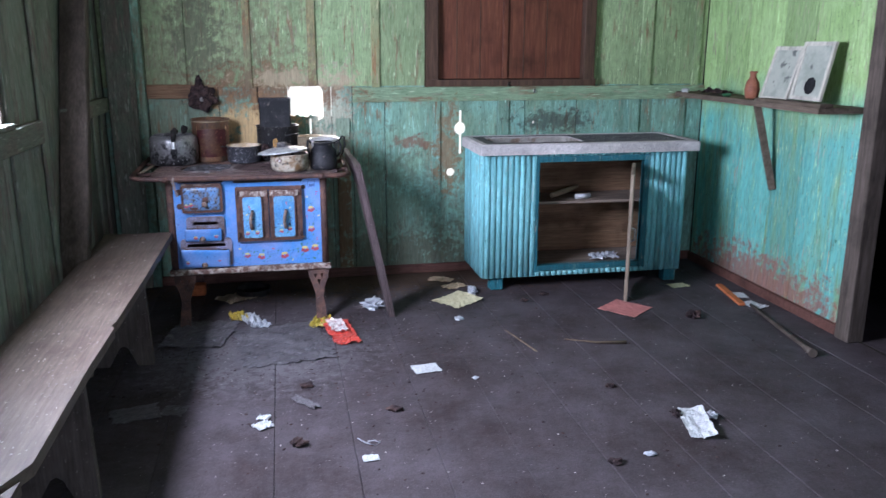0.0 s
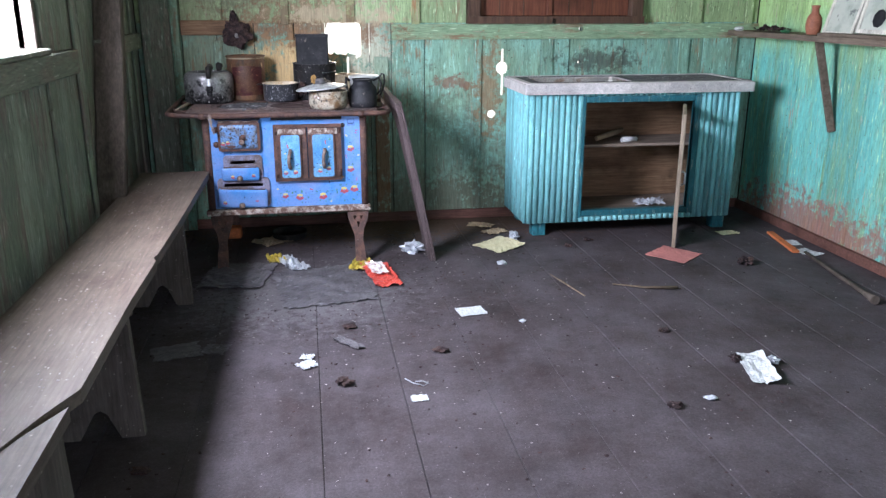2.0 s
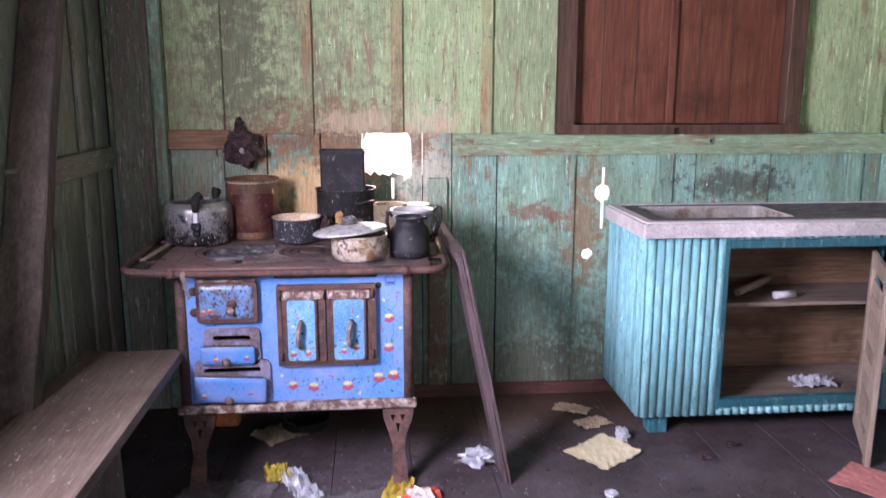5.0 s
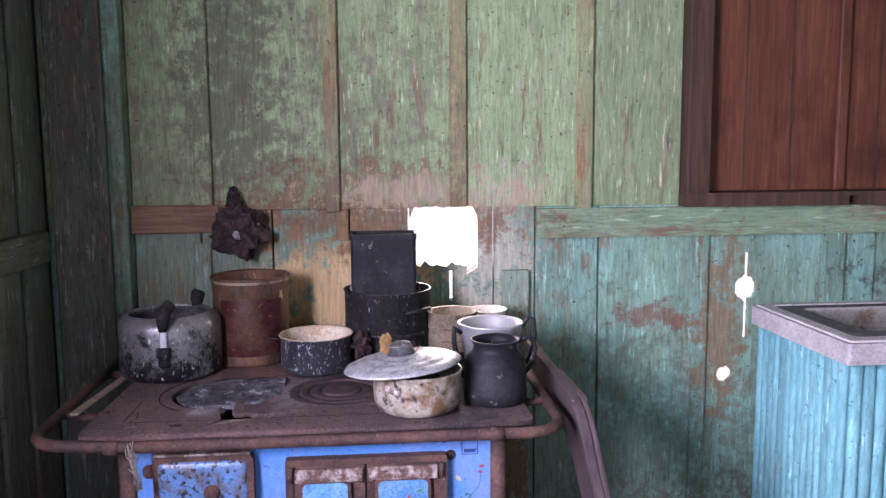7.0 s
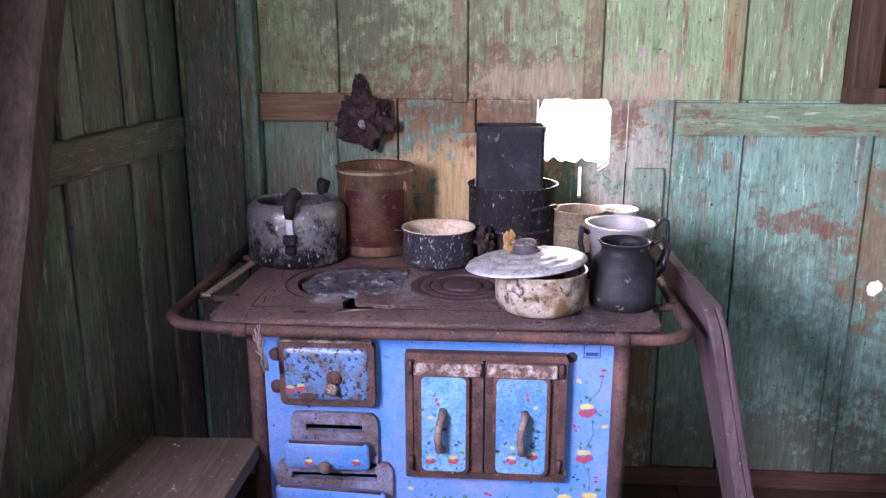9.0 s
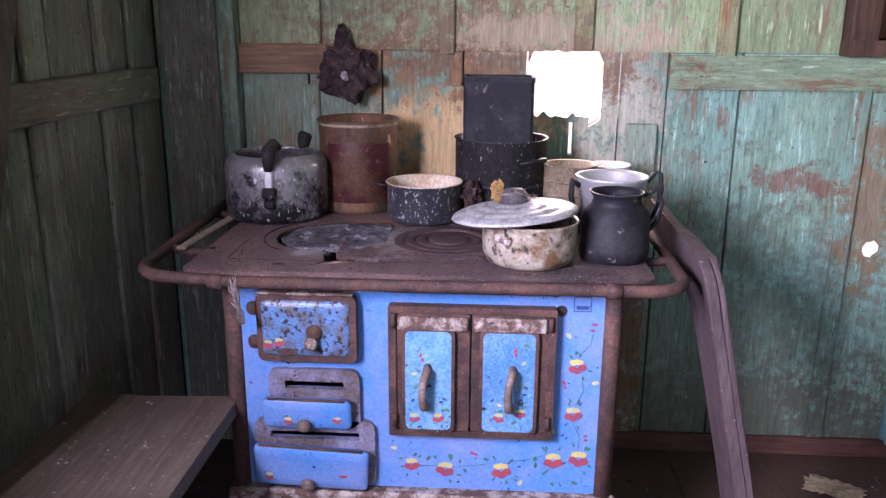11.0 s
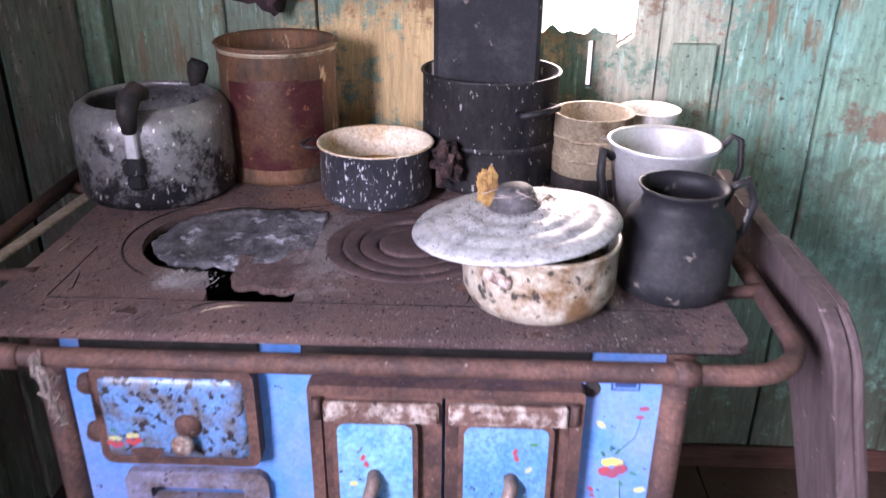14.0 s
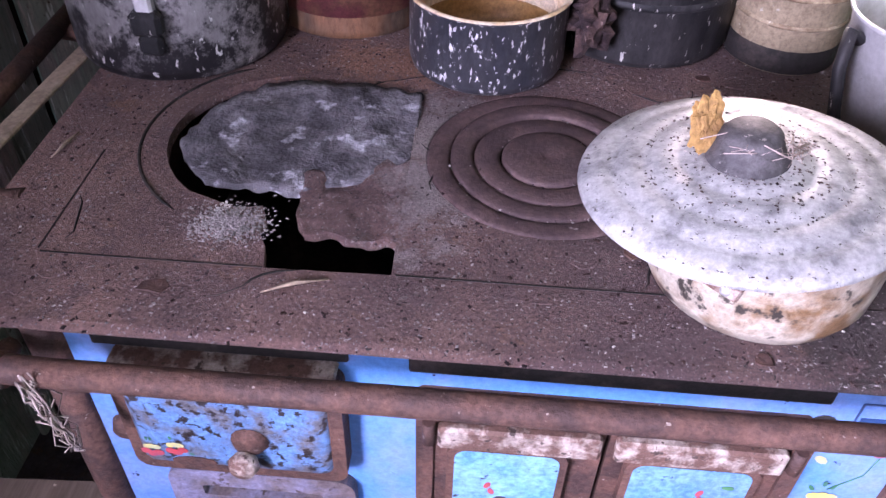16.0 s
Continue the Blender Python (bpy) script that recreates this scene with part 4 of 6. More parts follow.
def petals(centre, size, seed, y, angle=0.0, leaves=4):
    """A painted flower: three red lobes below, a yellow cap above, green leaves and dark buds about it."""
    r = random.Random(seed)
    bm = bmesh.new()
    lift = [0.0004]

    def blob(u, v, a, b, slot, turn=0.0, n=10):
        pts = []
        for t in (2 * math.pi * k / n for k in range(n)):
            p, q = a * math.cos(t) * (1 + 0.12 * math.sin(3 * t + seed)), b * math.sin(t)
            pts.append((u + p * math.cos(turn) - q * math.sin(turn), v + p * math.sin(turn) + q * math.cos(turn)))
        lift[0] += 0.00012
        plate([pts], 0.00008, upright(y - lift[0]), bm=bm, slot=slot)
    cx, cz = centre
    for k in range(leaves):
        a = r.choice((1.0, 1.35, 1.8, 2.15, -0.5, 3.5, -1.2, 4.2)) + r.uniform(-0.2, 0.2)
        d = size * r.uniform(1.35, 1.9)
        blob(cx + d * math.cos(a), cz + d * math.sin(a), size * 0.3, size * 0.14, 2, a, 6)
    tip = r.uniform(-0.3, 0.3)
    for k in (-1, 1, 0):
        blob(cx + size * (0.42 * k - 0.3 * math.sin(tip)), cz + size * (0.5 + 0.1 * (k == 0)), size * 0.4, size * 0.36, 1)
    for k in (-1, 1, 0):
        blob(cx + k * size * 0.56, cz - size * (0.2 + 0.28 * (k == 0)) + k * size * 0.5 * math.sin(tip), size * 0.5, size * 0.44, 0)
    return bm


def daub(name, centre, size, mat, y, parent, turn=0.0):
    """One short brush stroke."""
    pts = [(size * math.cos(t), 0.55 * size * math.sin(t)) for t in (2 * math.pi * k / 8 for k in range(8))]
    return part(name, plate([pts], 0.0003, upright(y) @ Matrix.Translation((centre[0], centre[1], 0)) @ pose(0, 0, 0, 0, 0, turn)), mat, parent)


def cushion(x0, x1, z0, z1, depth, r, m, swell=0.004):
    """A pressed sheet-metal front with rounded edges, its face at local z 0, in the upright plane."""
    bm = bmesh.new()
    rings = []
    for inset, d in ((0.0, depth), (0.0, 0.35 * depth), (0.0025, 0.12 * depth), (0.008, 0.0), (0.02, -swell)):
        rings.append([bm.verts.new((x, z, -d)) for x, z in round_rect(x0 + inset, x1 - inset, z0 + inset, z1 - inset, max(r - inset, 0.003), 4)])
    for a, b in zip(rings, rings[1:]):
        for k in range(len(a)):
            f = bm.faces.new((a[k - 1], a[k], b[k], b[k - 1]))
            f.smooth = True
    bm.faces.new(rings[-1])
    bm.faces.new(rings[0])
    bm.transform(m)
    return bm


FLOWER = (red_paint, yellow_paint, leaf_paint)
flowers = [((0.13, 0.603), 0.018), ((0.127, 0.494), 0.018), ((0.142, 0.389), 0.0205), ((0.089, 0.382), 0.02), ((-0.021, 0.354), 0.02), ((-0.144, 0.353), 0.019), ((-0.216, 0.362), 0.016)]
for i, (c, s) in enumerate(flowers):
    part("flower_decal", petals(c, s, i, STOVE_Y - 0.0002, 0, 6), FLOWER, stove)
# stems between them
for a, b in (((0.13, 0.625), (0.158, 0.68)), ((0.13, 0.515), (0.14, 0.58)), ((0.14, 0.41), (0.125, 0.475)), ((-0.01, 0.375), (0.07, 0.395)), ((-0.2, 0.36), (-0.16, 0.36)), ((-0.125, 0.36), (-0.045, 0.37))):
    mid = ((a[0] + b[0]) / 2 + 0.01, (a[1] + b[1]) / 2)
    part("stem_decal", tube([(a[0], STOVE_Y - 0.0008, a[1]), (mid[0], STOVE_Y - 0.0008, mid[1]), (b[0], STOVE_Y - 0.0008, b[1])], 0.0007, 5), leaf_paint, stove)
bm = plate([round_rect(0.116, 0.152, 0.724, 0.757, 0.002), round_rect(0.118, 0.15, 0.726, 0.755, 0.001)], 0.0006, upright(STOVE_Y - 0.0008))
plate([[(0.121, 0.729), (0.147, 0.729), (0.147, 0.737), (0.121, 0.737)]], 0.0006, upright(STOVE_Y - 0.0008), bm=bm)
part("maker_mark", bm, mark_paint, stove, "small dark blue maker's mark")
for c, q, mt in (((0.161, 0.697), 0.007, red_paint), ((0.157, 0.684), 0.006, red_paint), ((-0.085, 0.394), 0.006, red_paint), ((-0.077, 0.391), 0.005, red_paint), ((0.104, 0.566), 0.006, red_paint), ((0.107, 0.555), 0.005, red_paint), ((0.155, 0.444), 0.005, red_paint), ((0.156, 0.434), 0.005, red_paint), ((0.109, 0.671), 0.008, yellow_paint), ((0.169, 0.567), 0.008, yellow_paint), ((0.086, 0.453), 0.007, yellow_paint), ((0.02, 0.326), 0.008, yellow_paint), ((-0.255, 0.4), 0.007, yellow_paint), ((0.09, 0.325), 0.006, leaf_paint), ((0.137, 0.33), 0.008, leaf_paint), ((-0.24, 0.375), 0.005, leaf_paint), ((0.05, 0.385), 0.007, leaf_paint), ((0.052, 0.37), 0.007, leaf_paint), ((-0.055, 0.38), 0.007, leaf_paint), ((-0.18, 0.378), 0.007, leaf_paint), ((-0.1, 0.35), 0.006, leaf_paint)):
    daub("brush_mark", c, q, mt, STOVE_Y - 0.0004, stove, 40 + 900 * c[0])
part("vent_hole", tube([(0.092, STOVE_Y - 0.0008, 0.725), (0.092, STOVE_Y + 0.003, 0.725)], 0.012, 14), black_iron, stove)

# fire door
fire = part("fire_door", cushion(-0.525, -0.338, 0.618, 0.744, 0.03, 0.014, upright(STOVE_Y - 0.030), 0.002), enamel_worn, stove, "chipped blue enamel fire door")
part("door_edge", plate([round_rect(-0.534, -0.327, 0.607, 0.755, 0.016), round_rect(-0.522, -0.341, 0.621, 0.741, 0.012)], 0.024, upright(STOVE_Y - 0.026)), rust_iron, fire)
part("knob", lathe([(0, 0.022), (0.011, 0.02), (0.015, 0.012), (0.011, 0.004), (0.007, 0.0), (0.007, -0.006)], Matrix.Translation((-0.418, STOVE_Y - 0.034, 0.655)) @ pose(0, 0, 0, 90), 18), rust_pale, fire)
part("top_flange", boxed((-0.53, STOVE_Y - 0.034, 0.7555), (-0.331, STOVE_Y - 0.001, 0.7605), None, 0.002), rust_pale, fire)
part("knob_boss", lathe([(0, 0.008), (0.014, 0.006), (0.018, 0.0)], Matrix.Translation((-0.413, STOVE_Y - 0.033, 0.675)) @ pose(0, 0, 0, 90), 14), rust_iron, fire)
for z in (0.64, 0.715):
    part("hinge", lathe([(0, 0.012), (0.012, 0.01), (0.016, 0.0)], Matrix.Translation((-0.546, STOVE_Y - 0.002, z)) @ pose(0, 0, 0, 90), 14), rust_iron, fire)
for i, c in enumerate(((-0.510, 0.647), (-0.486, 0.652))):
    part("flower_decal", petals(c, 0.0105, 20 + i, STOVE_Y - 0.0322, 0, 2), FLOWER, fire)
part("rust_patch", plate([arc((-0.472, 0.632), 0.02, 0, 330, 10)], 0.0008, upright(STOVE_Y - 0.0328) @ Matrix.Translation((-0.472, 0.632, 0)) @ Matrix.Diagonal((1.1, 0.4, 1, 1)) @ Matrix.Translation((0.472, -0.632, 0))), rust_iron, fire)

# ash and draught drawers, their pressed fronts sagging open in a worn surround
for (a, b, c, d), (u0, u1, v0, v1), lean, sag, fl in (
        ((-0.519, -0.325, 0.452, 0.584), (-0.529, -0.341, 0.458, 0.53), 10, 0.6, ((-0.474, 0.478), (-0.37, 0.483))),
        ((-0.556, -0.294, 0.312, 0.466), (-0.557, -0.309, 0.316, 0.418), 8, 2.6, ((-0.521, 0.345), (-0.361, 0.354)))):
    part("drawer_surround", plate([round_rect(a, b, c, d, 0.02), round_rect(a + 0.034, b - 0.034, d - 0.045, d - 0.027, 0.004)], 0.014, upright(STOVE_Y - 0.013)), surround_mat, stove, "worn pressed drawer surround")
    m = Matrix.Translation(((u0 + u1) / 2, STOVE_Y - 0.017, v0)) @ pose(0, 0, 0, lean, sag, 0) @ Matrix.Translation((-(u0 + u1) / 2, 0, -v0)) @ upright(0)
    drawer = part("drawer", cushion(u0, u1, v0, v1, 0.014, 0.014, m @ Matrix.Translation((0, 0, 0.016)), 0.003), enamel, stove, "blue enamelled drawer front sagging open")
    part("lip", tube([m @ Vector((u0 + 0.012, v1, 0.012)), m @ Vector((u1 - 0.012, v1, 0.012))], 0.0034, 8), rust_iron, drawer)
    pull = m @ Vector(((u0 + u1) / 2 - 0.004, v0 + 0.016, 0.02))
    part("pull", lathe([(0, 0.016), (0.011, 0.014), (0.016, 0.006), (0.012, 0.0), (0.007, -0.004)], Matrix.Translation(pull) @ pose(0, 0, 0, 96), 16), handle_mat, drawer)
    part("pull_plate", cushion(-0.012, 0.012, -0.012, 0.022, 0.004, 0.008, Matrix.Translation(pull) @ pose(0, 0.004, 0, 98), 0.001), rust_iron, drawer)
    for i, f in enumerate(fl):
        part("flower_decal", petals(f, 0.0095, 30 + i, pull.y - 0.0016, 0, 2), FLOWER, drawer)

# oven: a rusty frame with a pair of panelled doors
a, b, c, d = OVEN
part("oven_frame", plate([round_rect(a, b, c, d, 0.006), round_rect(a + 0.016, b - 0.016, c + 0.014, d - 0.014, 0.003)], 0.026, upright(STOVE_Y - 0.024)), rust_iron, stove)
mid = (a + b) / 2 - 0.002
for k, (u0, u1) in enumerate(((a + 0.016, mid - 0.002), (mid + 0.002, b - 0.016))):
    odoor = part("oven_door", plate([round_rect(u0, u1, c + 0.014, d - 0.016, 0.005)], 0.016, upright(STOVE_Y - 0.02)), rust_iron, stove, "rust-framed oven door with a blue panel")
    p0, p1 = (-0.226, -0.131) if k == 0 else (-0.066, 0.04)
    part("frame_bar", boxed((u0 + 0.004, STOVE_Y - 0.032, d - 0.05), (u1 - 0.004, STOVE_Y - 0.0205, d - 0.02), None, 0.003), rust_pale, odoor)
    part("panel", plate([round_rect(p0, p1, 0.464, 0.684, 0.012)], 0.012, upright(STOVE_Y - 0.031)), door_panel_mat, odoor, "pale blue enamel panel")
    part("panel_edge", plate([round_rect(p0 - 0.007, p1 + 0.007, 0.457, 0.691, 0.015), round_rect(p0 + 0.001, p1 - 0.001, 0.465, 0.683, 0.011)], 0.010, upright(STOVE_Y - 0.0305)), rust_iron, odoor)
    hx = -0.184 if k == 0 else -0.009
    y = STOVE_Y - 0.034
    part("handle", tube([(hx + 0.004, y + 0.006, 0.606), (hx + 0.004, y - 0.012, 0.6), (hx - 0.003, y - 0.022, 0.58), (hx - 0.005, y - 0.024, 0.55), (hx - 0.002, y - 0.018, 0.525), (hx, y + 0.006, 0.515)], [0.009, 0.0095, 0.0085, 0.0085, 0.0095, 0.010], 12), handle_mat, odoor, "worn iron handle")
    for i, f in enumerate(((-0.207, 0.49), (-0.157, 0.492)) if k == 0 else ((-0.032, 0.496), (0.013, 0.507))):
        part("flower_decal", petals(f, 0.0115, 40 + 2 * k + i, STOVE_Y - 0.0312, 0, 4), FLOWER, odoor)
    for i, (u, v) in enumerate(((-0.194, 0.632), (-0.19, 0.622), (-0.145, 0.535), (-0.151, 0.528), (-0.21, 0.53)) if k == 0 else ((-0.001, 0.648), (0.001, 0.638), (0.024, 0.566), (0.021, 0.55), (-0.045, 0.535))):
        daub("brush_mark", (u, v), 0.0055, red_paint if i < 2 else mark_paint, STOVE_Y - 0.0316, odoor, 70 + 40 * i)
    for i, (u, v) in enumerate(((-0.207, 0.59), (-0.205, 0.56), (-0.185, 0.508), (-0.138, 0.51)) if k == 0 else ((0.022, 0.66), (0.017, 0.62), (0.014, 0.57), (-0.03, 0.525), (0.0, 0.485))):
        daub("brush_mark", (u, v), 0.006, (yellow_paint, leaf_paint)[(i + k) % 2], STOVE_Y - 0.0316, odoor, 50 * i)
for x, z in ((a + 0.012, d - 0.03), (a + 0.012, c + 0.04), (b - 0.012, d - 0.03), (b - 0.012, c + 0.04)):
    part("hinge", tube([(x, STOVE_Y - 0.028, z - 0.015), (x, STOVE_Y - 0.028, z + 0.015)], 0.006, 8), rust_iron, stove)

# ---------------------------------------------------------------- things on the stove
TOPZ = 0.8005


def vessel(r, h, base=0.012, wall=0.003, flare=0.0, lip=0.004):
    """Profile of an open pot with a rolled lip, outside then inside."""
    return [(0, 0), (r - base, 0), (r - 0.3 * base, 0.3 * base), (r, base), (r + flare, h - lip), (r + flare + lip, h - lip * 0.4), (r + flare + lip * 0.8, h + 0.001), (r + flare - wall, h), (r - wall, base), (r - base, 0.005), (0, 0.005)]


def pot_at(name, x, y, z, label, category):
    return thing(name, (x, y, z), label, category)


# pressure cooker without its lid
pc = pot_at("pressure_cooker", -0.614, 4.762, TOPZ, "dented grey aluminium pressure cooker, sooty at the foot, without lid", "pressure cooker")
M = Matrix.Translation((-0.614, 4.762, TOPZ))
part("pot_body", lathe([(0, 0), (0.118, 0), (0.128, 0.005), (0.132, 0.018), (0.132, 0.128), (0.130, 0.143), (0.122, 0.156), (0.111, 0.162), (0.107, 0.166), (0.103, 0.165), (0.103, 0.155), (0.126, 0.14), (0.128, 0.12), (0.128, 0.02), (0, 0.006)], M, 56), alu_soot, pc)
part("rim", lathe([(0.108, 0.1635), (0.1095, 0.1665), (0.1065, 0.169), (0.1025, 0.167), (0.1035, 0.1635)], M, 56), alu, pc, "bright rolled rim")
part("bracket", boxed((0.006, -0.143, 0.085), (0.026, -0.129, 0.15), M, 0.003), alu, pc)
part("clamp", boxed((-0.002, -0.15, 0.07), (0.034, -0.131, 0.098), M, 0.005), soot_metal, pc)
part("clamp", boxed((0.002, -0.146, 0.045), (0.03, -0.13, 0.0695), M, 0.005), soot_metal, pc)
part("handle", tube([(0.016, -0.138, 0.14), (0.018, -0.143, 0.165), (0.02, -0.135, 0.19), (0.024, -0.112, 0.2), (0.03, -0.095, 0.19)], [0.011, 0.015, 0.018, 0.015, 0.011], 10), black_iron, pc, "broken black handle stub").matrix_world = M
part("handle", tube([(0.05, 0.095, 0.158), (0.05, 0.104, 0.178), (0.053, 0.108, 0.194), (0.056, 0.11, 0.202)], [0.012, 0.018, 0.02, 0.015], 10), black_iron, pc, "broken black handle stub").matrix_world = M
part("cobweb", fibres([(0.01, -0.14, 0.09), (0.0, -0.137, 0.06), (-0.006, -0.138, 0.03), (-0.014, -0.146, 0.006), (-0.02, -0.165, 0.002)], 0.0045, 90, 6, 0.001), web_mat, pc)
pc_web = pc.children[-1]
pc_web.matrix_world, pc_web["kind"] = M, "stuff"

tin = pot_at("rusty_tin", -0.416, 4.873, TOPZ, "tall rusty tin can with a dark red label", "tin can")
M = Matrix.Translation((-0.416, 4.873, TOPZ))
part("can_body", lathe([(0, 0), (0.102, 0), (0.107, 0.004), (0.104, 0.012), (0.104, 0.207), (0.107, 0.213), (0.105, 0.226), (0.108, 0.236), (0.111, 0.241), (0.106, 0.244), (0.1, 0.238), (0.1, 0.012), (0, 0.008)], M, 44), tin_rust, tin)
bm = bmesh.new()
lathe([(0.1046, 0.03), (0.1052, 0.033), (0.1052, 0.185), (0.1046, 0.19)], M, 44, bm)
for f in [f for f in bm.faces if (f.calc_center_median() - M.translation).normalized().dot(Vector((0.15, -1, 0)).normalized()) < 0.45]:
    bm.faces.remove(f)
part("rim_band", lathe([(0.1055, 0.2275), (0.1065, 0.23), (0.108, 0.2345), (0.107, 0.2355)], M, 44), clay_tin, tin, "pale worn band under the rim")
part("label_band", bm, tin_red, tin, "flaking dark red label")

bp = pot_at("black_saucepan", -0.2255, 4.732, TOPZ, "black speckled enamel saucepan with a cream inside", "saucepan")
M = Matrix.Translation((-0.2255, 4.732, TOPZ)) @ pose(0, 0, 0.004, 0, 0, 0)
part("pot_body", lathe([(0, 0), (0.084, 0), (0.092, 0.006), (0.095, 0.016), (0.0945, 0.091), (0.099, 0.096)], M, 44), black_enamel, bp)
part("pot_inside", lathe([(0.099, 0.096), (0.0975, 0.0985), (0.092, 0.0965), (0.0915, 0.042)], M, 44), pot_inside, bp, "cream enamel inside")
part("pot_floor", lathe([(0.0915, 0.042), (0.091, 0.02), (0.083, 0.008), (0, 0.008)], M, 44), pot_floor, bp, "browned pot bottom")
for s, mt in ((-1, soot_metal), (1, nest_mat)):
    part("handle", tube([(s * 0.094, -0.02, 0.088), (s * 0.116, -0.022, 0.091), (s * 0.126, 0.0, 0.09), (s * 0.116, 0.022, 0.091), (s * 0.094, 0.02, 0.088)], 0.004, 8, flat=0.6), mt, bp).matrix_world = M
part("cobweb", clump(3, (0.024, 0.022, 0.03), M @ Matrix.Translation((0.118, -0.018, 0.068)), 3, 0.8), nest_mat, bp, "dusty cobweb on the handle")

big = pot_at("large_stockpot", -0.031, 4.852, TOPZ, "large soot-blackened cooking pot with a side handle", "cooking pot")
M = Matrix.Translation((-0.031, 4.852, TOPZ))
part("pot_body", lathe(vessel(0.121, 0.2, 0.014), M, 48), soot_metal, big)
part("band", lathe([(0.1215, 0.078), (0.1235, 0.081), (0.1235, 0.085), (0.1215, 0.088)], M, 48), soot_metal, big)
part("handle", tube([(0.045, -0.114, 0.15), (0.05, -0.138, 0.152), (0.085, -0.125, 0.155), (0.112, -0.09, 0.155), (0.1, -0.07, 0.152)], 0.006, 8), soot_metal, big).matrix_world = M
bt = pot_at("square_tin", -0.041, 4.85, TOPZ + 0.012, "blackened square tin standing in the large pot", "tin")
bt.location.z = TOPZ + 0.006
M = Matrix.Translation((-0.041, 4.852, TOPZ + 0.006))
bm = bmesh.new()
box(bm, (-0.09, -0.058, 0.0), (0.09, 0.058, 0.352), M, 0.008)
part("tin_body", bm, tin_black, bt)
part("rim", plate([round_rect(-0.093, 0.093, -0.061, 0.061, 0.012, 3), round_rect(-0.086, 0.086, -0.054, 0.054, 0.01, 3)], 0.014, M @ Matrix.Translation((0, 0, 0.358))), tin_black, bt)

sc = pot_at("small_tin", 0.15, 4.81, TOPZ, "small stained open tin can with a sooty foot", "tin can")
M = Matrix.Translation((0.15, 4.81, TOPZ))
part("can_body", lathe(vessel(0.0685, 0.138, 0.006, 0.002, 0.0, 0.003), M, 36), clay_tin, sc)
part("soot_band", lathe([(0.069, 0.004), (0.07, 0.008), (0.07, 0.03), (0.069, 0.034)], M, 36), black_iron, sc)
for z in (0.06, 0.095):
    part("bead", lathe([(0.0685, z), (0.0705, z + 0.002), (0.0705, z + 0.004), (0.0685, z + 0.006)], M, 36), clay_tin, sc)
wb = pot_at("enamel_bowl", 0.262, 4.885, TOPZ, "small white enamel bowl with a stained rim behind the pan", "bowl")
part("bowl_body", lathe([(0, 0), (0.03, 0), (0.034, 0.004), (0.044, 0.09), (0.055, 0.122), (0.058, 0.125), (0.055, 0.127), (0.041, 0.09), (0.03, 0.008), (0, 0.006)], Matrix.Translation((0.262, 4.885, TOPZ)), 36), white_enamel, wb)

bowl = pot_at("aluminium_pan", 0.232, 4.63, TOPZ, "bright aluminium pan with bail handle and black spout", "pan")
M = Matrix.Translation((0.232, 4.63, TOPZ))
part("pan_body", lathe([(0, 0), (0.054, 0), (0.062, 0.01), (0.082, 0.135), (0.087, 0.14), (0.084, 0.143), (0.078, 0.137), (0.058, 0.014), (0, 0.01)], M, 40), alu, bowl)
part("bail", tube([(-0.08, -0.02, 0.12), (-0.098, -0.035, 0.135), (-0.1, -0.045, 0.1), (-0.09, -0.05, 0.05), (-0.075, -0.05, 0.012)], 0.007, 8), soot_metal, bowl).matrix_world = M
part("bail", tube([(0.082, -0.01, 0.13), (0.098, -0.015, 0.155), (0.11, -0.02, 0.15), (0.112, -0.03, 0.11), (0.1, -0.04, 0.07), (0.086, -0.04, 0.04)], 0.005, 8), soot_metal, bowl).matrix_world = M

mk = pot_at("coffee_pot", 0.212, 4.418, TOPZ, "small black milk can shaped coffee pot with a side handle", "coffee pot")
M = Matrix.Translation((0.212, 4.418, TOPZ))
part("pot_body", lathe([(0, 0), (0.068, 0), (0.073, 0.004), (0.0745, 0.03), (0.073, 0.034), (0.0725, 0.088), (0.068, 0.105), (0.054, 0.118), (0.05, 0.132), (0.056, 0.142), (0.059, 0.146), (0.055, 0.147), (0.048, 0.134), (0.05, 0.118), (0.064, 0.1), (0.066, 0.03), (0, 0.01)], M, 40), tin_black, mk)
part("handle", tube([(0.055, 0.01, 0.135), (0.085, 0.012, 0.15), (0.098, 0.014, 0.12), (0.09, 0.012, 0.08), (0.072, 0.01, 0.06)], 0.006, 8), soot_metal, mk).matrix_world = M

wp = pot_at("cream_casserole", 0.027, 4.378, TOPZ, "stained cream enamel casserole with burnt patches", "casserole")
M = Matrix.Translation((0.027, 4.378, TOPZ))
part("pot_body", lathe([(0, 0), (0.078, 0), (0.09, 0.006), (0.099, 0.024), (0.1005, 0.05), (0.1, 0.086), (0.103, 0.091), (0.1, 0.094), (0.096, 0.088), (0.096, 0.03), (0.08, 0.01), (0, 0.008)], M, 48), cream_enamel, wp)
part("handle_plate", boxed((-0.02, -0.003, -0.008), (0.02, 0.003, 0.008), M @ pose(-0.058, -0.084, 0.066, 0, 8, -34), 0.002), rust_pale, wp, "rusted handle plate")
part("rivet", lathe([(0, 0.004), (0.004, 0.003), (0.005, 0)], M @ pose(-0.052, -0.09, 0.064, 90, 0, -34), 10), alu, wp)
lid = thing("pot_lid", (0.0, 4.378, 0.905), "dusty ribbed aluminium lid lying askew on the casserole", "lid")
M = Matrix.Translation((-0.006, 4.378, 0.9065)) @ pose(0, 0, 0, -1.8, -5.5, 0)
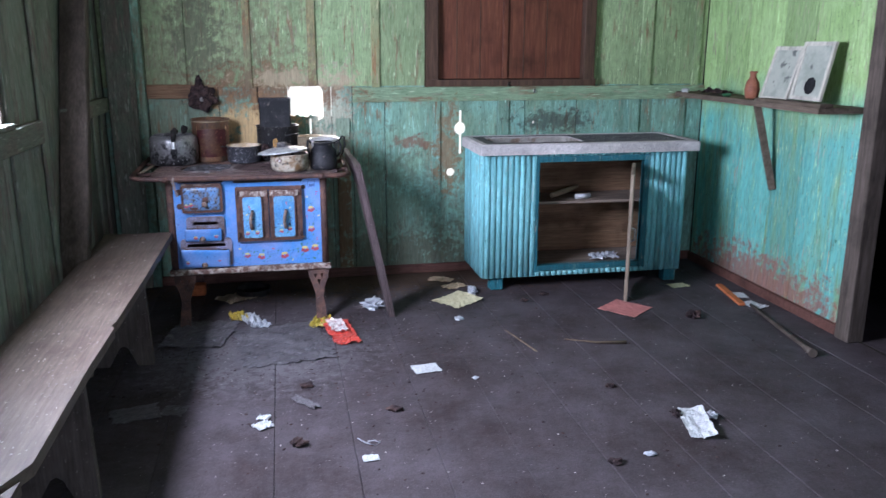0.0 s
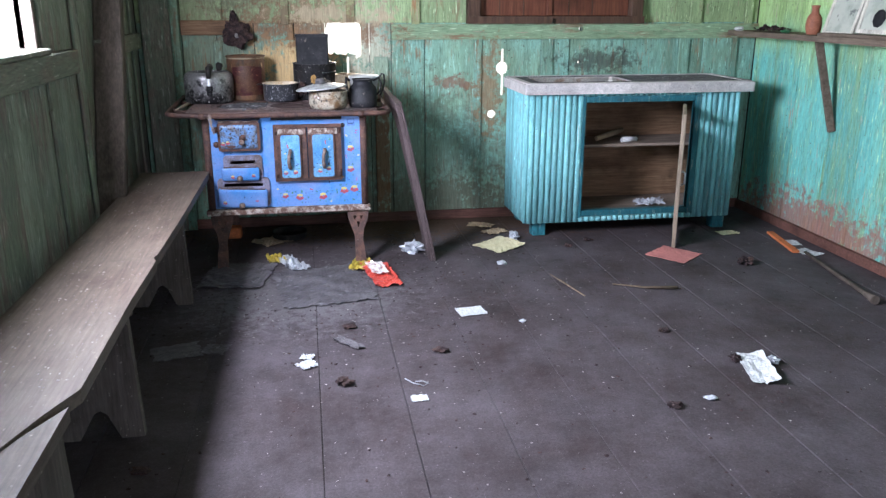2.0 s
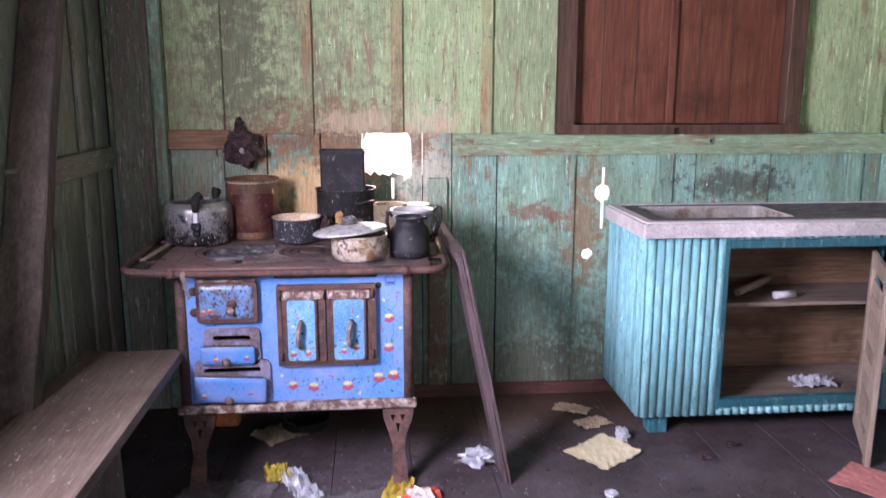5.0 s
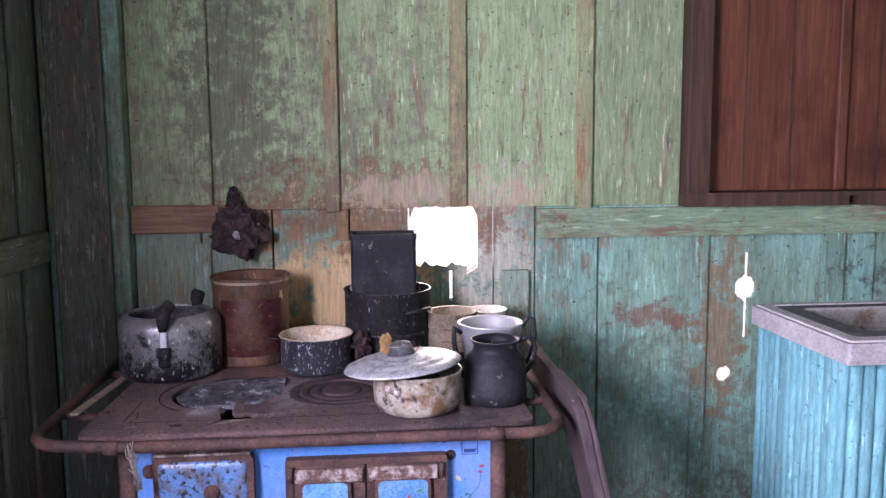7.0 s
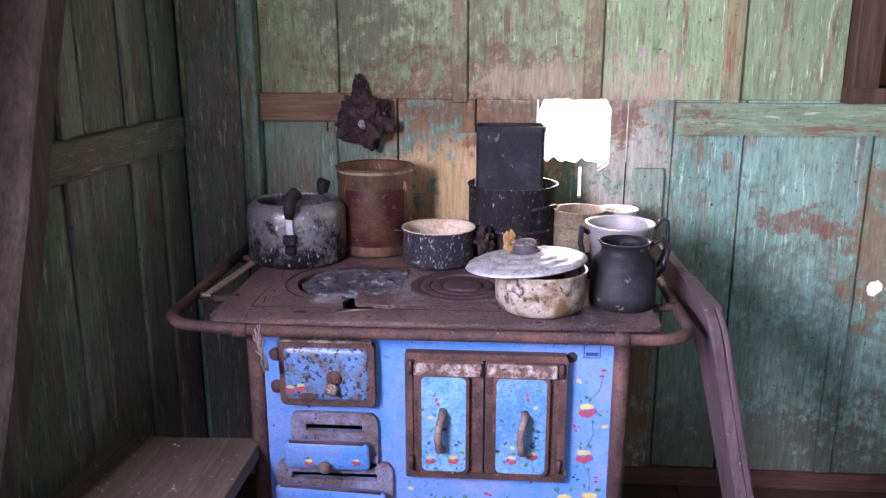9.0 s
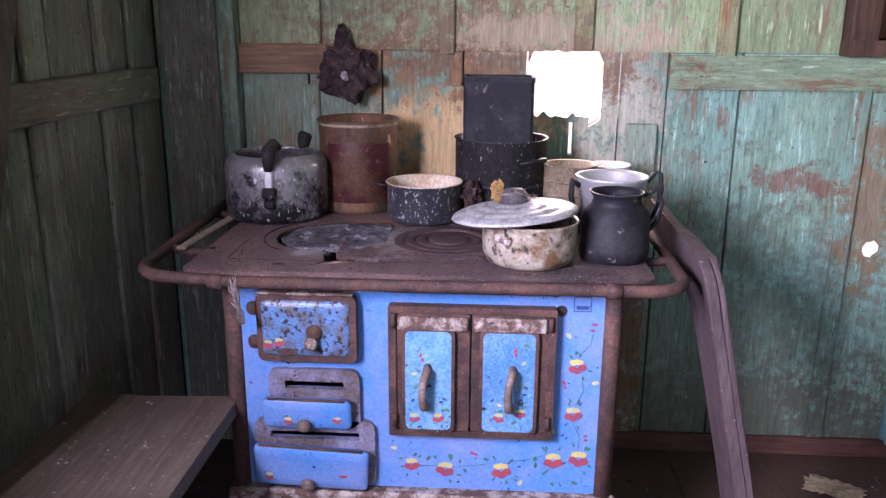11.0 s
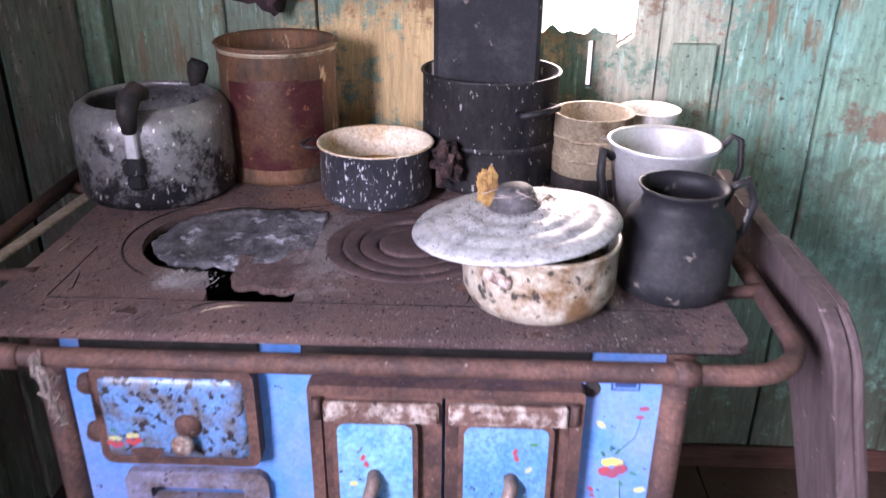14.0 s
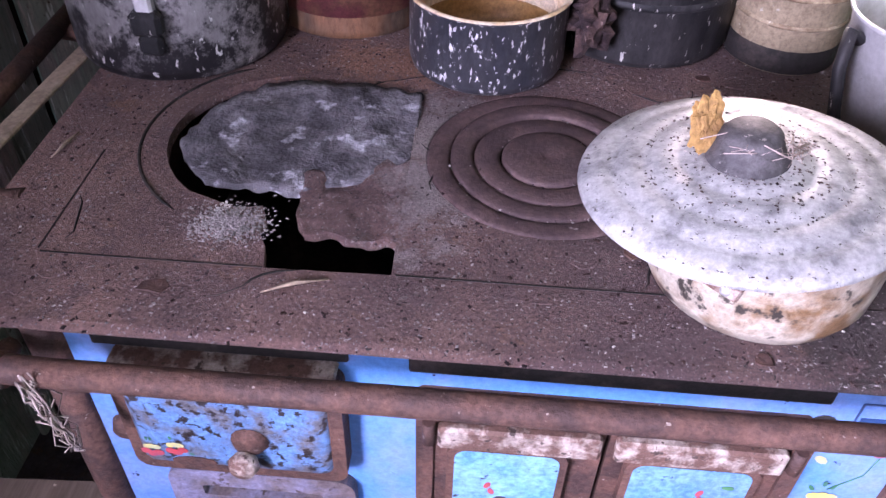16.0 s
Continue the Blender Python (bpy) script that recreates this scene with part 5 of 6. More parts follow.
part("lid_disc", lathe([(0, 0.022), (0.028, 0.022), (0.046, 0.0212), (0.05, 0.0187), (0.056, 0.018), (0.06, 0.0184), (0.074, 0.0168), (0.078, 0.0142), (0.084, 0.0135), (0.088, 0.0138), (0.1, 0.0115), (0.104, 0.0088), (0.110, 0.008), (0.114, 0.0082), (0.131, 0.0015), (0.134, -0.003), (0.131, -0.0045), (0.11, 0.002), (0.05, 0.016), (0, 0.017)], M, 64), lid_mat, lid)
part("knob", lathe([(0, 0.049), (0.019, 0.048), (0.024, 0.043), (0.027, 0.032), (0.031, 0.025), (0.034, 0.021)], M, 28), knob_mat, lid, "black lid knob")
scrap = clump(33, (0.014, 0.004, 0.021), M @ Matrix.Translation((-0.033, 0.012, 0.044)) @ pose(0, 0, 0, -20, 12, 18), 4, 0.55)
part("yellow_scrap", scrap, dry_leaf, lid, "dry yellow leaf scrap stuck at the knob")

web = part("cobweb", fibres([(-0.034, -0.004, 0.04), (-0.01, -0.03, 0.044), (0.02, -0.028, 0.04), (0.036, -0.006, 0.028), (0.05, 0.012, 0.022)], 0.006, 34, 8, 0.00035), web_mat, lid, "cobweb over the knob")
web.matrix_world, web["kind"] = M, "stuff"
LID_M = M.copy()


def on_lid(r):
    d, a = 0.128 * math.sqrt(r.random()), r.uniform(0, 6.28)
    z = 0.0225 if d < 0.05 else 0.0215 - (d - 0.05) * 0.24
    p = LID_M @ Vector((d * math.cos(a), d * math.sin(a), z))
    return p.x, p.y, p.z


# wood bits and dust on the cooktop
for i, (x, y, l, a) in enumerate(((-0.375, 4.318, 0.06, 22), (-0.585, 4.7, 0.02, 60), (-0.66, 4.5, 0.05, 80))):
    bm = tube([(x - l / 2 * math.cos(radians(a)), y - l / 2 * math.sin(radians(a)), 0.8035), (x, y + 0.003, 0.8045), (x + l / 2 * math.cos(radians(a)), y + l / 2 * math.sin(radians(a)), 0.8032)], [0.0006, 0.0022, 0.0006], 6)
    tagged(part("wood_splinter", bm, grey_wood), "thin pale wood splinter lying on the cooktop", "splinter", "splinters on the stove")


def crumbs(n, seed, place, size):
    """Loose flakes; place gives x, y and the height of the surface."""
    r = random.Random(seed)
    verts, faces = [], []
    for i in range(n):
        x, y, z = place(r)
        s, a = size * r.uniform(0.4, 1.3), r.uniform(0, 6.28)
        k, h = r.uniform(0.25, 0.8), size * r.uniform(0.15, 0.45)
        b = len(verts)
        for u, v in ((-1, -1), (1, -1), (1, 1), (-1, 1)):
            verts.append((x + s * (u * math.cos(a) - k * v * math.sin(a)), y + s * (u * math.sin(a) + k * v * math.cos(a)), z))
        for u, v in ((-0.7, -0.6), (0.6, -0.8), (0.7, 0.7), (-0.8, 0.6)):
            verts.append((x + s * (u * math.cos(a) - k * v * math.sin(a)), y + s * (u * math.sin(a) + k * v * math.cos(a)), z + h))
        faces += [(b, b + 1, b + 5, b + 4), (b + 1, b + 2, b + 6, b + 5), (b + 2, b + 3, b + 7, b + 6), (b + 3, b, b + 4, b + 7), (b + 4, b + 5, b + 6, b + 7)]
    bm = bmesh.new()
    me = bpy.data.meshes.new("flakes")
    me.from_pydata(verts, [], faces)
    bm.from_mesh(me)
    bpy.data.meshes.remove(me)
    return bm


def on_top(r):
    while True:
        x, y = r.uniform(-0.68, 0.26), r.uniform(4.25, 4.95)
        if not (-0.57 < x < -0.28 and 4.33 < y < 4.69):
            return x, y, 0.8002


tagged(part("lid_dirt", crumbs(1200, 13, on_lid, 0.0012), nest_mat), "dark specks of dirt on the pot lid", "dirt", kind="stuff")
tagged(part("lid_dust", crumbs(260, 14, on_lid, 0.0012), dust_mat), "pale dust flakes on the pot lid", "dust", kind="stuff")
tagged(part("stove_dust", crumbs(2600, 3, on_top, 0.0014), dust_mat), "pale flakes and crumbs scattered over the cooktop", "dust", kind="stuff")
tagged(part("scale_crumbs", crumbs(2400, 23, on_top, 0.0019), nest_mat), "dark crumbs of iron scale over the cooktop", "scale", kind="stuff")
tagged(part("ash_heap", crumbs(1500, 5, lambda r: (-0.455 + 0.03 * r.gauss(0, 0.6), 4.395 + 0.022 * r.gauss(0, 0.6), 0.8005 + abs(r.gauss(0, 0.0025))), 0.0014), dust_mat), "small heap of grey ash at the burner's rim", "ash", kind="stuff")

strip = boxed((-0.011, -0.19, 0.0), (0.011, 0.17, 0.007), pose(-0.728, 4.59, 0.8, 0, 0, -4), 0.002)
tagged(part("wood_strip", strip, grey_wood), "pale wood strip lying across the rail brackets", "wood strip")

# ---------------------------------------------------------------- leaning board by the stove
bar = thing("leaning_board", (0.55, 4.22, 0), "dark bent wooden board leaning against the stove rail", "board")
outer = [(4.165, 0.0), (4.215, 0.35), (4.262, 0.7)] + [(4.335 - 0.07 * math.cos(t), 0.755 + 0.075 * math.sin(t)) for t in (0.15, 0.5, 0.85, 1.2, 1.45)] + [(4.5, 0.846), (4.7, 0.874)]
inner = [(4.705, 0.80), (4.55, 0.765), (4.45, 0.715), (4.41, 0.64), (4.362, 0.36), (4.345, 0.0)]


def bent_board(outline, thick, shift):
    """A sawn bent plank, leaning sideways as it rises."""
    bm = plate([outline], thick, Matrix.Translation((0, 0, shift + thick / 2)))
    for v in bm.verts:
        y, z, side = v.co
        v.co = Vector((0.54 - 0.195 * z - 0.05 * max(0.0, y - 4.35) + side, y, z))
    bmesh.ops.bevel(bm, geom=[e for e in bm.edges if e.calc_face_angle(0.0) > 1.0], offset=0.003, segments=1, affect="EDGES")
    return bm


part("plank", bent_board(outer + inner, 0.024, 0.0), lean_mat, bar)
part("edge_strip", bent_board([(y - 0.004, z) for y, z in outer[:-1]] + [(y + 0.022, z - 0.016 * (z > 0.74)) for y, z in reversed(outer[:-1])], 0.012, 0.0185), lean_mat, bar)

# ---------------------------------------------------------------- sink cabinet
SX0, SX1, SY0, SY1, SZ0, SZ1 = 1.155, 2.44, 4.525, 5.0, 0.09, 0.838
sink = thing("sink_cabinet", (1.8, 4.75, 0), "turquoise sink cabinet clad in half-round slats, on short feet", "cabinet")
OPEN = (1.49, 2.155, 0.105, 0.785)


def half_slat(x, z0, z1, w, face):
    """An upright half-round slat; face 'y' looks to -y, 'x' to -x."""
    bm = bmesh.new()
    n = 6
    rows = []
    for z in (z0, z1):
        rows.append([bm.verts.new(((x + w * 0.5 * math.cos(t), SY0 - 0.016 * math.sin(t), z) if face == "y" else (SX0 - 0.016 * math.sin(t), x + w * 0.5 * math.cos(t), z))) for t in (math.pi * k / n for k in range(n + 1))])
    for k in range(n):
        f = bm.faces.new((rows[0][k], rows[0][k + 1], rows[1][k + 1], rows[1][k]))
        f.smooth = True
    bm.faces.new(rows[0]), bm.faces.new(rows[1])
    bm.faces.new((rows[0][0], rows[0][n], rows[1][n], rows[1][0]))
    return bm


bm = bmesh.new()
for a, b, c, d in cells(SX0, SX1, SZ0, SZ1, [OPEN]):
    box(bm, (a, SY0, c), (b, SY0 + 0.018, d))
part("front", bm, teal, sink)
part("side_panel", boxed((SX0, SY0 + 0.0185, SZ0), (SX0 + 0.018, SY1, SZ1)), teal, sink)
part("side_panel", boxed((SX1 - 0.018, SY0 + 0.0185, SZ0), (SX1, SY1, SZ1)), teal, sink)
part("bottom_board", boxed((SX0 + 0.0185, SY0 + 0.0185, SZ0 + 0.01), (SX1 - 0.0185, SY1 - 0.004, SZ0 + 0.03), None, 0.002), board_shelf, sink)
part("back_panel", boxed((SX0 + 0.0185, SY1 - 0.022, SZ0 + 0.031), (SX1 - 0.0185, SY1 - 0.008, SZ1), None, 0.002), bare, sink, "bare brown back board")
part("shelf_board", boxed((SX0 + 0.0185, SY0 + 0.14, 0.50), (SX1 - 0.0185, SY1 - 0.023, 0.518), None, 0.002), board_shelf, sink)
n = 36
w = (SX1 - SX0) / n
for k in range(n):
    x = SX0 + (k + 0.5) * w
    if OPEN[0] - 0.028 < x < OPEN[1] + 0.028:
        part("slat", half_slat(x, OPEN[3] + 0.036, SZ1, w, "y"), rib_mat, sink)
        part("slat", half_slat(x, SZ0 - 0.006, OPEN[2] - 0.004 + 0.012, w, "y"), rib_mat, sink)
    else:
        part("slat", half_slat(x, SZ0 - 0.006, SZ1, w, "y"), rib_mat, sink)
n2 = 14
w2 = (SY1 - SY0) / n2
for k in range(n2):
    part("slat", half_slat(SY0 + (k + 0.5) * w2, SZ0 - 0.006, SZ1, w2, "x"), rib_mat, sink)
a, b, c, d = OPEN
for lo, hi in (((a - 0.04, c - 0.0), (a, d + 0.036)), ((b, c - 0.0), (b + 0.04, d + 0.036)), ((a + 0.001, d), (b - 0.001, d + 0.036)), ((a + 0.001, c + 0.01), (b - 0.001, c + 0.045))):
    part("opening_frame", boxed((lo[0], SY0 - 0.013, lo[1]), (hi[0], SY0 + 0.03, hi[1]), None, 0.003), teal, sink)
for x in (SX0 + 0.05, SX1 - 0.09):
    for y in (SY0 + 0.02, SY1 - 0.09):
        part("foot", boxed((x, y, 0.0), (x + 0.08, y + 0.07, SZ0 + 0.003), None, 0.004), teal, sink)
# the louvred door, sagging open on its hinge
hinge = Matrix.Translation((2.085, 4.505, 0.0)) @ pose(0, 0, 0, 0, 2.2, 180 + 64.5)
leafdoor = part("cabinet_door", bmesh.new(), grey_wood, sink, "sagging open door of bare grey boards")
bm = bmesh.new()
W, Z0, Z1 = 0.375, 0.03, 0.775
box(bm, (0.0, -0.01, Z0), (0.05, 0.01, Z1), hinge, 0.003)
box(bm, (W - 0.06, -0.01, Z0 - 0.03), (W, 0.01, Z1), hinge, 0.003)
box(bm, (0.051, -0.009, Z1 - 0.06), (W - 0.061, 0.009, Z1), hinge, 0.003)
box(bm, (0.051, -0.009, Z0), (W - 0.061, 0.009, Z0 + 0.07), hinge, 0.003)
bm.to_mesh(leafdoor.data)
bm.free()
for k in range(9):
    z = Z0 + 0.09 + k * 0.062
    part("louvre", boxed((0.05, -0.004, z), (W - 0.06, 0.004, z + 0.058), hinge @ Matrix.Translation((0, 0, 0)), 0.002), grey_wood, leafdoor)
part("handle", tube([hinge @ Vector((W - 0.1, 0.012, 0.36)), hinge @ Vector((W - 0.1, 0.03, 0.37)), hinge @ Vector((W - 0.1, 0.03, 0.43)), hinge @ Vector((W - 0.1, 0.012, 0.44))], 0.005, 8), alu, leafdoor)

# worktop with the let-in basin
top = thing("sink_worktop", (1.8, 4.76, 0.84), "grey terrazzo sink top, thick rim, covered in dark dirt", "worktop")
TX0, TX1, TY0, TY1 = 1.118, 2.5, 4.475, 5.0
BAS = (1.24, 1.80, 4.60, 4.93)
part("slab", plate([round_rect(TX0, TX1, TY0, TY1, 0.01, 3), round_rect(*BAS, 0.04, 4)], 0.055, Matrix.Translation((0, 0, 0.893))), stone, top)
part("rim", plate([round_rect(TX0 + 0.012, TX1 - 0.012, TY0 + 0.012, TY1 - 0.004, 0.01, 3), round_rect(TX0 + 0.05, TX1 - 0.05, TY0 + 0.05, TY1 - 0.03, 0.02, 3)], 0.006, Matrix.Translation((0, 0, 0.8995))), stone, top)
part("drainer", plate([round_rect(TX0 + 0.055, TX1 - 0.055, TY0 + 0.055, TY1 - 0.035, 0.02, 3), round_rect(BAS[0] - 0.004, BAS[1] + 0.004, BAS[2] - 0.004, BAS[3] + 0.004, 0.04, 4)], 0.002, Matrix.Translation((0, 0, 0.8965))), stone_dirty, top, "drainer under a crust of dark dirt")
for k in range(8):
    y = 4.58 + k * 0.045
    part("drain_ridge", boxed((1.86, y, 0.8966), (2.38, y + 0.016, 0.9005), None, 0.0015), stone_dirty, top)
bx0, bx1, by0, by1 = BAS[0] + 0.004, BAS[1] - 0.004, BAS[2] + 0.004, BAS[3] - 0.004
bm = bmesh.new()
rings = [[bm.verts.new((x, y, z)) for x, y in round_rect(bx0 + k, bx1 - k, by0 + k, by1 - k, 0.04, 4)] for k, z in ((0.0, 0.89), (0.004, 0.83), (0.02, 0.815))]
for a, b in zip(rings, rings[1:]):
    for k in range(len(a)):
        bm.faces.new((a[k - 1], a[k], b[k], b[k - 1]))
bm.faces.new(rings[-1])
bmesh.ops.solidify(bm, geom=list(bm.faces), thickness=0.004)
part("basin", bm, basin_mat, top, "stained white basin")
# small things in the cupboard
roll = thing("paper_roll", (1.86, 4.74, 0.518), "small white tube lying on the cupboard shelf", "tube")
part("tube_body", tube([(1.80, 4.72, 0.534), (1.90, 4.74, 0.534)], 0.016, 14), paper_white, roll)
stick = part("wooden_stick", tube([(1.66, 4.78, 0.534), (1.80, 4.87, 0.55), (1.88, 4.92, 0.565)], [0.016, 0.018, 0.014], 8), cardboard)
tagged(stick, "rough wooden stick on the cupboard shelf", "stick")
tagged(part("crumpled_plastic", crumpled(0.17, 0.12, 14, 12, 0.035, 21, Matrix.Translation((2.0, 4.72, SZ0 + 0.03)), 0.3), plastic_white), "crumpled white plastic in the cupboard", "plastic bag")
tagged(part("string_loop", tube([(1.9, 4.68, 0.13), (2.0, 4.66, 0.15), (2.06, 4.68, 0.18), (2.07, 4.7, 0.13)], 0.003, 6), plastic_white), "thin white string loop in the cupboard", "string")

# ---------------------------------------------------------------- bench along the side wall
bench = thing("long_bench", (-0.78, 2.7, 0), "long rough dusty wooden bench along the wall", "bench")
far_edge = [(-0.61, 1.84), (-0.612, 2.4), (-0.604, 2.78), (-0.618, 2.81), (-0.61, 2.86), (-0.6, 3.4), (-0.594, 4.265), (-0.62, 4.285), (-0.8, 4.275), (-0.925, 4.29), (-0.93, 3.2), (-0.945, 1.5), (-0.70, 1.6), (-0.66, 1.72)]
near_edge = [(-0.62, 0.9), (-0.618, 1.77), (-0.678, 1.655), (-0.715, 1.565), (-0.945, 1.47), (-0.95, 0.9)]
part("seat", plate([far_edge], 0.034, Matrix.Translation((0, 0, 0.505))), bench_mat, bench)
part("seat", plate([near_edge], 0.034, Matrix.Translation((0, 0, 0.498))), bench_mat, bench, "cracked near end of the seat board")
part("ledger", boxed((-0.74, 1.45, 0.42), (-0.70, 1.95, 0.4635), None, 0.003), leg_mat, bench)
part("apron", boxed((-0.648, 0.95, 0.30), (-0.63, 1.72, 0.4635), None, 0.003), leg_mat, bench)
for y in (1.15, 1.79, 2.515, 3.7):
    foot = [(-0.91, 0.0), (-0.84, 0.0), (-0.79, 0.09), (-0.77, 0.1), (-0.75, 0.085), (-0.715, 0.0), (-0.645, 0.0), (-0.652, 0.2), (-0.66, 0.47), (-0.9, 0.47)]
    part("leg", plate([foot], 0.035, upright(y - 0.0)), leg_mat, bench)

tagged(part("bench_dust", crumbs(420, 29, lambda r: (r.uniform(-0.92, -0.63), r.uniform(1.85, 4.25), 0.5052), 0.003), dust_mat), "pale flakes of dust and straw on the bench", "dust", kind="stuff")

# leaning rough post against the side wall
post = thing("leaning_post", (-0.9, 3.86, 0), "dark rough-hewn wooden post leaning along the side wall", "post")
A, B = Vector((-0.955, POST_Y0, 0.0)), Vector((-0.955, POST_Y1, TOP - 0.01))
way = B - A
m = Matrix.Translation(A) @ way.to_track_quat("Z", "Y").to_matrix().to_4x4()
bm = bmesh.new()
box(bm, (-0.06, -0.035, 0), (0.06, 0.035, way.length), None, 0.006)
bmesh.ops.subdivide_edges(bm, edges=[e for e in bm.edges if e.calc_length() > 1.5], cuts=18)
for v in bm.verts:
    v.co.x += 0.008 * noise.noise(Vector((v.co.x * 3, 1, v.co.z * 4)))
    v.co.y += 0.006 * noise.noise(Vector((2, v.co.y * 3, v.co.z * 4)))
bm.transform(m)
part("beam", bm, post_mat, post)

# ---------------------------------------------------------------- wall shelf
shelf = thing("wall_shelf", (2.66, 4.2, 1.15), "rough grey board shelf on diagonal struts", "shelf")
edge = [(2.535, 3.46), (2.785, 3.46), (2.785, 5.0), (2.6, 5.0), (2.56, 4.97), (2.55, 4.6), (2.542, 4.1)]
part("shelf_board", plate([edge], 0.03, Matrix.Translation((0, 0, 1.168))), shelf_mat, shelf)
part("shelf_board", boxed((2.525, 3.44, 1.169), (2.60, 4.0, 1.186), None, 0.004), shelf_mat, shelf)
for y in (4.12,):
    s0, s1 = Vector((2.645, y + 0.03, 1.138)), Vector((2.775, y, 0.65))
    w_ = s1 - s0
    m = Matrix.Translation(s0) @ w_.to_track_quat("Z", "Y").to_matrix().to_4x4()
    if y > 4:
        part("strut", boxed((-0.012, -0.02, 0.004), (0.012, 0.02, w_.length), m, 0.003), shelf_mat, shelf)
for y, tilt, lab in ((4.02, 16, "speckled faded picture in a narrow pale frame leaning on the wall"), (3.74, 12, "faded framed picture with a dark blot leaning on the wall")):
    pic = thing("framed_picture", (2.68, y, 1.17), lab, "picture", "pictures on the shelf")
    m = Matrix.Translation((2.645, y, 1.1875 if y < 4 else 1.169)) @ pose(0, 0, 0, 0, 0, -90) @ pose(0, 0, 0, 90 - tilt, 0, 0)
    part("picture_frame", plate([[(-0.125, 0), (0.125, 0), (0.125, 0.3), (-0.125, 0.3)], [(-0.105, 0.02), (0.105, 0.02), (0.105, 0.28), (-0.105, 0.28)]], 0.014, m), picture_frame_mat, pic)
    part("picture_sheet", plate([[(-0.106, 0.019), (0.106, 0.019), (0.106, 0.281), (-0.106, 0.281)]], 0.003, m @ Matrix.Translation((0, 0, -0.006))), picture_mat, pic)
    if y < 4:
        part("blot", plate([arc((0.01, 0.075), 0.045, 0, 320, 8)], 0.001, m @ Matrix.Translation((0, 0, -0.004))), tin_black, pic)
jug = thing("brown_bottle", (2.63, 4.2, 1.168), "small brown clay bottle on the shelf", "bottle")
part("bottle_body", lathe([(0, 0), (0.03, 0), (0.036, 0.01), (0.042, 0.05), (0.036, 0.09), (0.02, 0.115), (0.018, 0.135), (0.024, 0.15), (0.022, 0.152), (0.0, 0.14)], Matrix.Translation((2.635, 4.2, 1.168)), 24), clay_mat, jug)
tagged(part("white_scrap", clump(9, (0.03, 0.025, 0.014), Matrix.Translation((2.6, 4.9, 1.178)), 2), paper_white), "small white scrap on the shelf", "scrap")
tagged(part("green_scrap", clump(12, (0.03, 0.022, 0.012), Matrix.Translation((2.6, 4.4, 1.177)), 2), leaf_paint), "small green scrap on the shelf", "scrap")
tagged(part("dark_rag", crumpled(0.12, 0.22, 12, 14, 0.03, 31, Matrix.Translation((2.64, 4.6, 1.167)), 0.25), nest_mat), "dark dusty rag on the shelf", "rag")

# the nest on the wall
nest = thing("wasp_nest", (-0.462, 4.99, 1.08), "dark crumbling nest clinging to the board wall", "nest")
bm = clump(2, (0.078, 0.05, 0.066), Matrix.Translation((-0.462, 4.985, 1.155)), 4, 0.45)
part("nest_body", bm, nest_mat, nest)
part("nest_tip", clump(6, (0.022, 0.018, 0.045), Matrix.Translation((-0.475, 5.008, 1.235)) @ pose(0, 0, 0, 0, -8, 0), 3, 0.5), nest_mat, nest)
part("cell_cap", clump(17, (0.012, 0.01, 0.014), Matrix.Translation((-0.46, 4.937, 1.15)), 2, 0.5), dust_mat, nest)

# ---------------------------------------------------------------- litter on the floor


def sheet(name, x, y, w, h, rz, mat, label, cat, rise=0.006, seed=1, fold=0.0, ragged=0.05, nx=12, ny=10, z=0.0):
    return tagged(part(name, crumpled(w, h, nx, ny, rise, seed, Matrix.Translation((x, y, z)) @ pose(0, 0, 0, 0, 0, rz), ragged, 0.0015, fold), mat), label, cat)


sheet("white_paper", 0.6, 3.40, 0.125, 0.1, 8, paper_white, "small torn white paper on the floor", "paper", 0.004, 2)
sheet("white_paper", 1.556, 2.65, 0.1, 0.265, -15, paper_white, "crumpled folded white paper on the floor", "paper", 0.008, 3, 0.02, 0.08, 14, 20)
tagged(part("dark_lump", clump(4, (0.02, 0.025, 0.012), Matrix.Translation((1.515, 2.735, 0.01)), 3, 0.6), nest_mat), "dark crumpled litter under the white paper", "litter")
tagged(part("dark_lump", clump(5, (0.02, 0.022, 0.014), Matrix.Translation((1.648, 2.69, 0.012)), 3, 0.6), plastic_white), "pale crumpled litter beside the white paper", "litter")
sheet("white_paper", 0.258, 2.62, 0.06, 0.045, 2, paper_white, "tiny white paper scrap on the floor", "paper", 0.003, 4)
sheet("white_paper", -0.13, 2.95, 0.07, 0.06, 30, paper_white, "torn white scrap on the floor", "paper", 0.015, 5, 0, 0.3)
sheet("white_paper", -0.13, 3.02, 0.05, 0.035, -20, paper_white, "torn white scrap on the floor", "paper", 0.012, 6, 0, 0.3)
tagged(part("dark_lump", clump(8, (0.026, 0.022, 0.014), Matrix.Translation((0.006, 2.775, 0.012)), 3, 0.7), nest_mat), "small dark clod on the floor", "litter")
sheet("pink_card", 1.875, 4.055, 0.225, 0.235, 38, paper_pink, "faded pink square card on the floor", "card", 0.003, 7)
sheet("yellowed_paper", 0.965, 4.38, 0.235, 0.21, 34, paper_yellow, "yellowed paper sheet on the floor", "paper", 0.007, 8, 0.01, 0.12)
sheet("yellowed_paper", 1.0, 4.66, 0.15, 0.1, 20, cardboard, "brown dusty paper by the cabinet foot", "paper", 0.01, 9, 0.0, 0.2)
sheet("yellowed_paper", 0.95, 4.82, 0.16, 0.1, -30, cardboard, "brown dusty paper by the wall", "paper", 0.01, 10, 0.0, 0.2)
